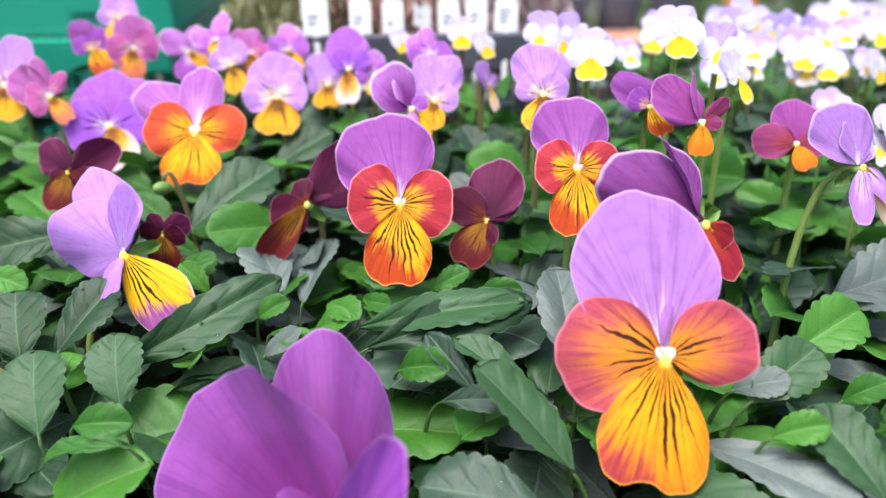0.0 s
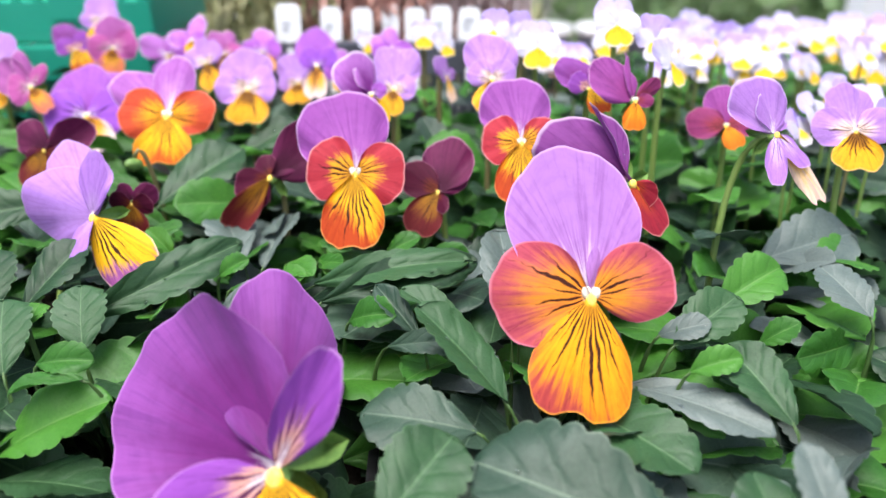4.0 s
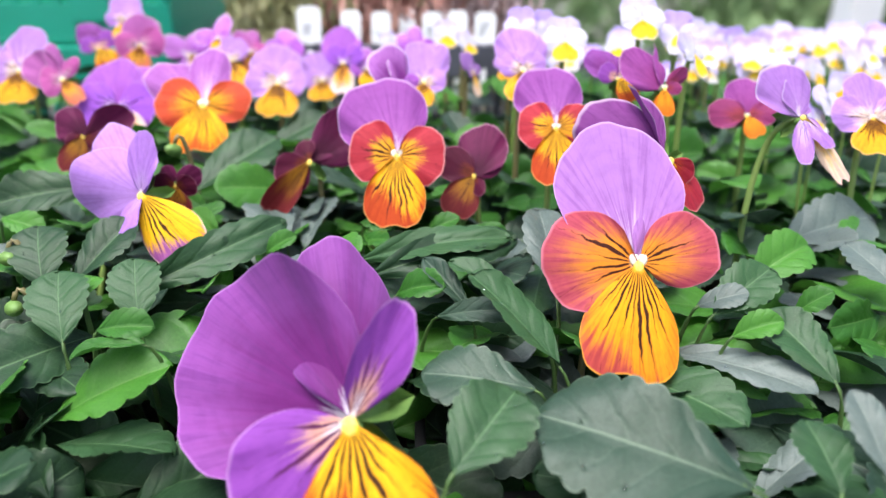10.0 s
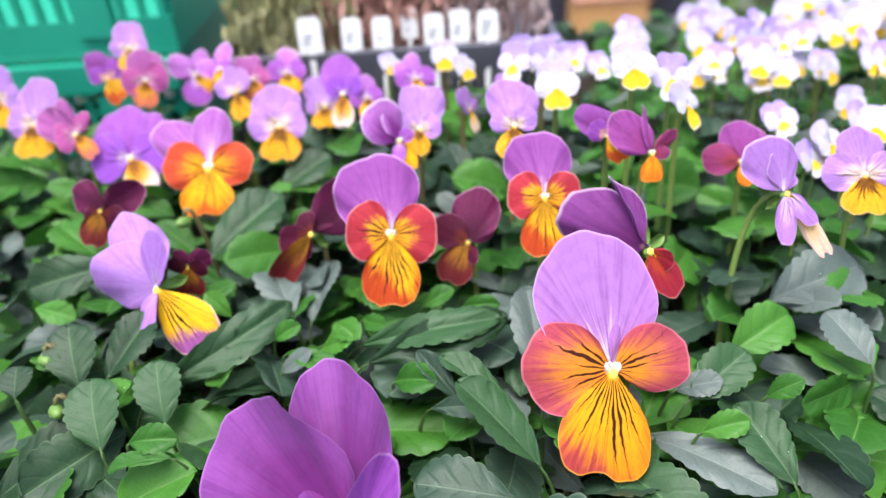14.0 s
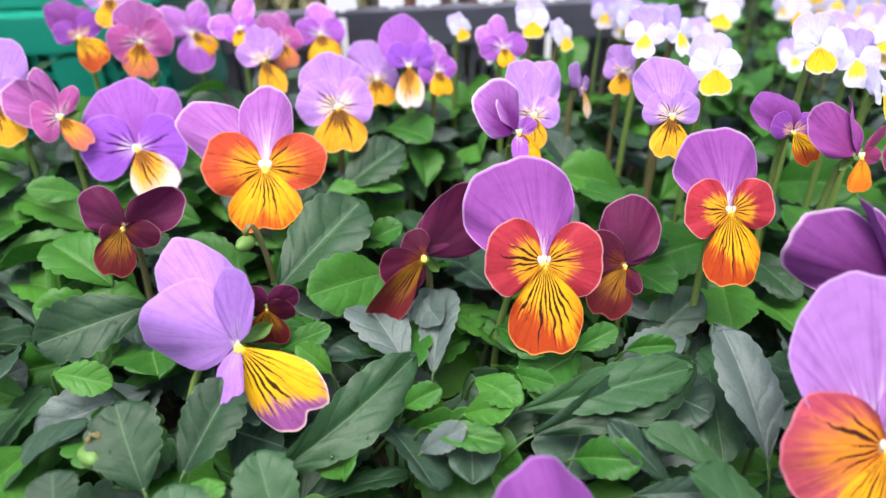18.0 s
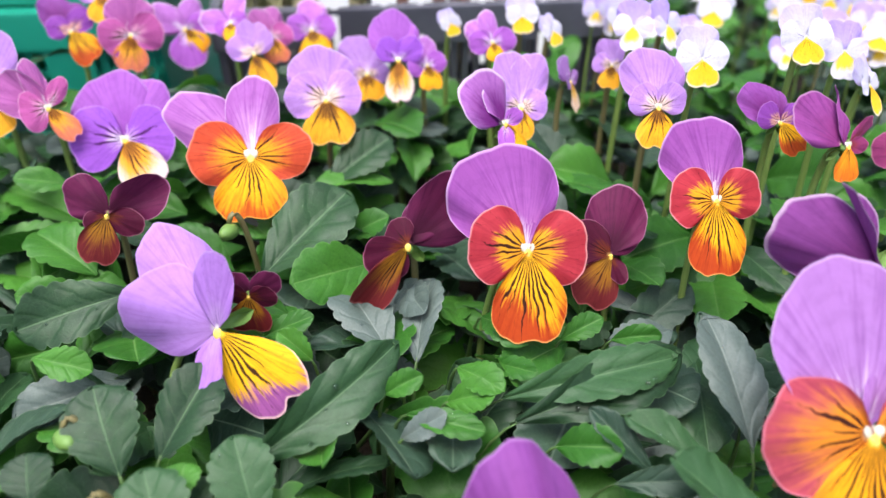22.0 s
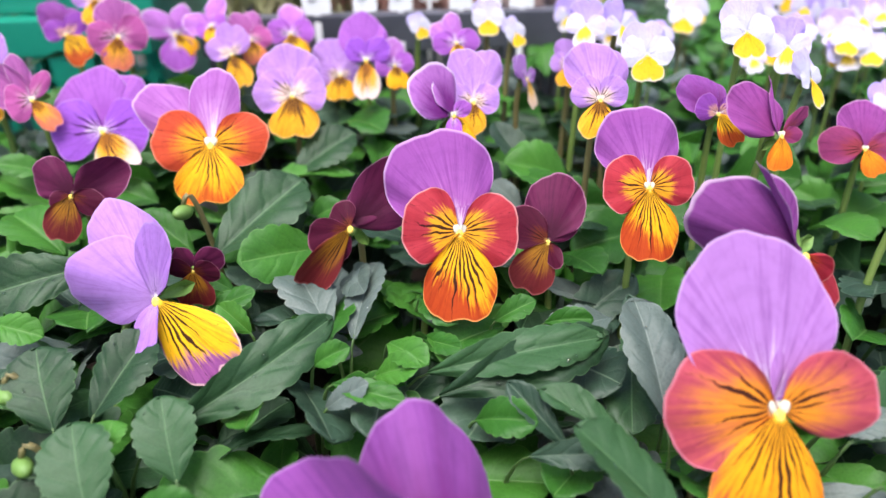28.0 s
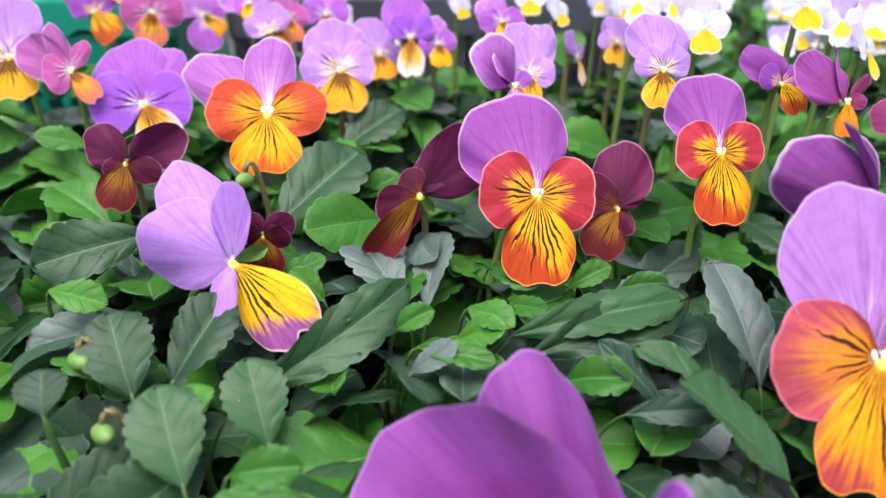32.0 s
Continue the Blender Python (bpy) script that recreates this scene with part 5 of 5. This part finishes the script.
# ---- large leaves near the flowers ----
leaf(4, (0.0563, 0.0714, 0.0851), (0.0175, 0.0888, 0.0909), -8, 1.0)
leaf(9, (0.0589, 0.1219, 0.0822), (0.0836, 0.0989, 0.0879), -10, 0.8)
leaf(0, (0.0466, 0.1165, 0.0797), (0.0639, 0.0909, 0.0851), 0, 1.0)
leaf(5, (-0.0010, 0.0760, 0.0865), (0.0135, 0.0934, 0.0931), 0, 1.25)
leaf(4, (0.0189, 0.1000, 0.0880), (-0.0063, 0.1046, 0.0905), 0, 1.0)
leaf(5, (0.0266, 0.1101, 0.0870), (0.0065, 0.1257, 0.1046), 30, 0.75)
leaf(3, (-0.0204, 0.1469, 0.0927), (0.0224, 0.1552, 0.1015), 15, 0.7)
leaf(0, (-0.1115, 0.1917, 0.1032), (-0.1379, 0.1820, 0.1022), -10, 1.0)
leaf(3, (-0.0845, 0.1428, 0.0903), (-0.0448, 0.1651, 0.1025), 32, 0.62)
leaf(5, (-0.0799, 0.1982, 0.0998), (-0.0557, 0.2196, 0.1120), 0, 1.0)
leaf(10, (-0.0474, 0.1727, 0.0913), (-0.0596, 0.1989, 0.0979), 10, 0.9)
leaf(9, (-0.0412, 0.1702, 0.0910), (-0.0352, 0.1933, 0.0993), -20, 0.9)
leaf(9, (0.0297, 0.1316, 0.0932), (0.0294, 0.1610, 0.1081), 10, 0.85)
leaf(0, (0.0235, 0.1217, 0.0902), (0.0026, 0.1395, 0.1020), 40, 0.5)
leaf(2, (0.0065, 0.1307, 0.0911), (-0.0050, 0.1429, 0.1003), 0, 0.7)
leaf(8, (-0.0936, 0.1359, 0.0936), (-0.0934, 0.1428, 0.0963), 0, 1.6)
leaf(1, (-0.1076, 0.1439, 0.0924), (-0.1142, 0.1597, 0.1040), 0, 1.2)
leaf(1, (-0.1227, 0.1373, 0.0957), (-0.1246, 0.1459, 0.1006), 0, 1.6)
leaf(5, (-0.1000, 0.1469, 0.0927), (-0.0882, 0.1629, 0.1043), 0, 1.0)
leaf(3, (-0.0228, 0.1522, 0.0952), (0.0195, 0.1528, 0.1033), 10, 0.6)
leaf(5, (-0.0615, 0.2397, 0.1020), (-0.0409, 0.2513, 0.1111), 0, 1.0)
leaf(2, (0.0171, 0.2329, 0.0993), (0.0071, 0.2507, 0.1131), 10, 0.9)
leaf(5, (0.0702, 0.1269, 0.0907), (0.0882, 0.1360, 0.0996), 0, 1.0)
leaf(8, (0.0870, 0.1426, 0.0923), (0.1056, 0.1495, 0.1009), 0, 1.0)
leaf(10, (0.1065, 0.1636, 0.0944), (0.1390, 0.1729, 0.0993), 0, 1.0)
leaf(0, (0.0887, 0.0998, 0.0880), (0.0801, 0.1201, 0.0960), 0, 1.0)
leaf(9, (0.0824, 0.0700, 0.0870), (0.0807, 0.0840, 0.0984), 0, 0.9)
leaf(1, (0.0731, 0.0694, 0.0849), (0.0717, 0.0829, 0.0923), 0, 1.2)
leaf(6, (-0.0715, 0.1157, 0.0916), (-0.0894, 0.1150, 0.0895), 30, 0.6)
leaf(1, (-0.0783, 0.1303, 0.0890), (-0.0829, 0.1450, 0.1005), 0, 1.1)
leaf(1, (-0.0942, 0.1224, 0.0882), (-0.1006, 0.1395, 0.0999), 0, 1.1)
leaf(10, (0.1236, 0.1336, 0.0934), (0.1164, 0.1494, 0.1009), 0, 1.2)
leaf(8, (-0.0848, 0.1213, 0.0921), (-0.0710, 0.1205, 0.0941), 0, 0.9)
leaf(2, (0.0324, 0.1430, 0.0923), (0.0283, 0.1636, 0.1064), 0, 0.6)
leaf(7, (-0.0455, 0.1505, 0.0951), (-0.0288, 0.1426, 0.0963), 0, 0.7)
leaf(8, (-0.0501, 0.1564, 0.0956), (-0.0415, 0.1561, 0.1016), 0, 0.9)
leaf(6, (-0.0318, 0.1622, 0.0962), (-0.0232, 0.1515, 0.0991), 0, 1.0)
leaf(7, (-0.0726, 0.1852, 0.0965), (-0.0833, 0.1884, 0.1028), 0, 0.8)
leaf(6, (-0.1322, 0.1747, 0.0995), (-0.1188, 0.1714, 0.0971), 0, 1.0)
leaf(8, (0.0088, 0.1678, 0.0948), (0.0204, 0.1646, 0.0985), 0, 0.7)
leaf(4, (-0.0018, 0.1306, 0.0891), (0.0173, 0.1254, 0.0945), 0, 0.5)
leaf(9, (0.0673, 0.1307, 0.0911), (0.0788, 0.1280, 0.0968), 0, 1.2)
leaf(8, (0.0698, 0.1148, 0.0915), (0.0805, 0.1131, 0.0973), 0, 0.9)
leaf(6, (0.0916, 0.1267, 0.0907), (0.0992, 0.1247, 0.0985), 0, 1.0)
leaf(10, (0.0480, 0.1205, 0.0881), (0.0535, 0.1282, 0.0968), 0, 1.2)
leaf(9, (0.0114, 0.2182, 0.0978), (0.0027, 0.2224, 0.1062), 0, 1.2)
leaf(10, (-0.0729, 0.2060, 0.0966), (-0.0659, 0.2146, 0.1035), 0, 1.0)
leaf(9, (-0.0099, 0.2104, 0.0970), (0.0041, 0.2104, 0.1030), 0, 0.9)
leaf(7, (-0.0795, 0.1786, 0.0959), (-0.0663, 0.1787, 0.1019), 0, 0.9)
leaf(6, (-0.0670, 0.1700, 0.0950), (-0.0742, 0.1725, 0.1032), 0, 1.0)
leaf(8, (-0.0229, 0.1792, 0.0959), (-0.0146, 0.1652, 0.1005), 0, 0.9)
leaf(6, (-0.0042, 0.1693, 0.0949), (0.0063, 0.1700, 0.1010), 0, 0.9)
leaf(7, (-0.0233, 0.1629, 0.0963), (-0.0149, 0.1535, 0.1014), 20, 0.8)
leaf(9, (-0.0811, 0.2162, 0.0976), (-0.0880, 0.2196, 0.1060), 0, 1.0)
leaf(6, (-0.0566, 0.2158, 0.0976), (-0.0447, 0.2147, 0.1055), 0, 1.0)
leaf(8, (-0.0124, 0.1410, 0.0901), (-0.0004, 0.1339, 0.0974), 0, 0.9)
leaf(6, (-0.0356, 0.1556, 0.0916), (-0.0252, 0.1511, 0.0991), 0, 1.0)
leaf(9, (-0.0472, 0.1469, 0.0907), (-0.0372, 0.1467, 0.0987), 0, 1.0)

# ---- the white and pale violet violas at the back ----
rng = random.Random(21)
made = 0
while made < 106:
    fx, fy = rng.uniform(0.035, 0.28) if made < 56 else rng.uniform(0.12, 0.36), rng.uniform(0.18, 0.335) if made < 56 else rng.uniform(0.28, 0.365)
    if fy < 0.262 - 0.60 * (fx - 0.02) or fy < 0.19 or fx > 0.02 + fy * 0.82 or (fx < 0.12 and fy < 0.262):
        continue
    made += 1
    viola("white" if rng.random() < 0.52 else "blue", (fx, fy, 0.128 - 0.05 * max(0.0, fy - 0.30) + rng.uniform(-0.007, 0.007)), rng.uniform(0.0150, 0.0190), yaw=rng.uniform(-40, 40), pitch=rng.uniform(22, 48), roll=rng.uniform(-15, 15), label="small white and pale violet viola with a yellow lower petal", seed=200 + made, fine=False, group="white violas at the back", petals=PALE_OPEN)

# ---- buds and dew ----
def bud(place, size, foot, turn, label):
    thing = tagged(new("viola_bud"), label, "bud", "viola buds")
    thing.matrix_world = Matrix.Translation(place) @ Euler((radians(70), 0, radians(turn))).to_matrix().to_4x4() @ Matrix.Scale(size, 4)
    bm = bmesh.new()
    bmesh.ops.create_uvsphere(bm, u_segments=12, v_segments=9, radius=0.5)
    for v in bm.verts:
        v.co = Vector((v.co.x * 0.55, v.co.y * 0.55, v.co.z * (1.1 if v.co.z > 0 else 0.8)))
    part("bud_tip", mesh_of("bud_tip", bm, CALYX), thing)
    for a in range(0, 360, 72):
        part("sepal", small_mesh("sepal"), thing, Matrix.Translation((0, 0, -0.3)) @ Euler((0, 0, radians(a))).to_matrix().to_4x4() @ Euler((radians(70), 0, 0)).to_matrix().to_4x4() @ Matrix.Scale(3.4, 4))
    inv = thing.matrix_world.inverted()
    a, d = Vector(foot), Vector(place)
    pts = bezier(a, a + Vector((0, 0, (d.z - a.z) * 0.9)), d + Vector((0.003, 0.002, 0.012)), d + Vector((0, 0.001, 0.002)), 12)
    part("stem", mesh_of("stem", tube([inv @ p for p in pts], 0.0009 / size, 7, 0.8), STEM_RED), thing)
    return thing


bud((-0.1194, 0.1514, 0.0972), 0.008, (-0.1134, 0.1554, 0.046), 40, "nodding green viola bud on a bronze stem")
bud((-0.1126, 0.1370, 0.0896), 0.008, (-0.1066, 0.1410, 0.046), 40, "nodding green viola bud on a bronze stem")
bud((-0.0872, 0.2033, 0.1119), 0.008, (-0.0812, 0.2073, 0.046), -20, "nodding green viola bud on a bronze stem")

# ---- foliage over the trays ----
rng = random.Random(5)
step = 0.036
row = 0
yy = -0.05
while yy < 0.53:
    xx = -0.30 + (row % 2) * step * 0.5
    while xx < 0.50:
        px, py = xx + rng.uniform(-0.006, 0.006), yy + rng.uniform(-0.006, 0.006)
        on_tray = py < 0.325 or (0.365 < py < 0.53 and px > 0.10)
        if on_tray and abs(px - 0.02) < 0.20 + 0.75 * max(0.0, py):
            reach = 0.045 - 0.055 * max(0.0, py - 0.10)
            top = 0.070 + 0.25 * max(0.0, py - 0.06)
            # near plants: darker, fewer and less fresh leaves imitate the shaded foreground
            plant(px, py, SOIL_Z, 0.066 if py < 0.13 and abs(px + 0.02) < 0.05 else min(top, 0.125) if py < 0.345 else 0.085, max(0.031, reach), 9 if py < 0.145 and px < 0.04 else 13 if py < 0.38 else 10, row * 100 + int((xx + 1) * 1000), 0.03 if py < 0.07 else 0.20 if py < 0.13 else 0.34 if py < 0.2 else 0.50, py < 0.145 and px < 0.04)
        xx += step
    yy += step * 0.9
    row += 1

# sparser plants over the rest of the trays
for ix in range(13):
    for iy in range(7):
        px, py = -0.385 + ix * 0.064 + rng.uniform(-0.006, 0.006), -0.125 + iy * 0.072 + rng.uniform(-0.006, 0.006)
        if abs(px) < 0.022 or abs(py - 0.10) < 0.012 or (-0.06 < py < 0.325 and abs(px - 0.02) < 0.22 + 0.75 * max(0.0, py)):
            continue
        plant(px, py, SOIL_Z, 0.075, 0.050, 9, 9000 + ix * 20 + iy, 0.3)
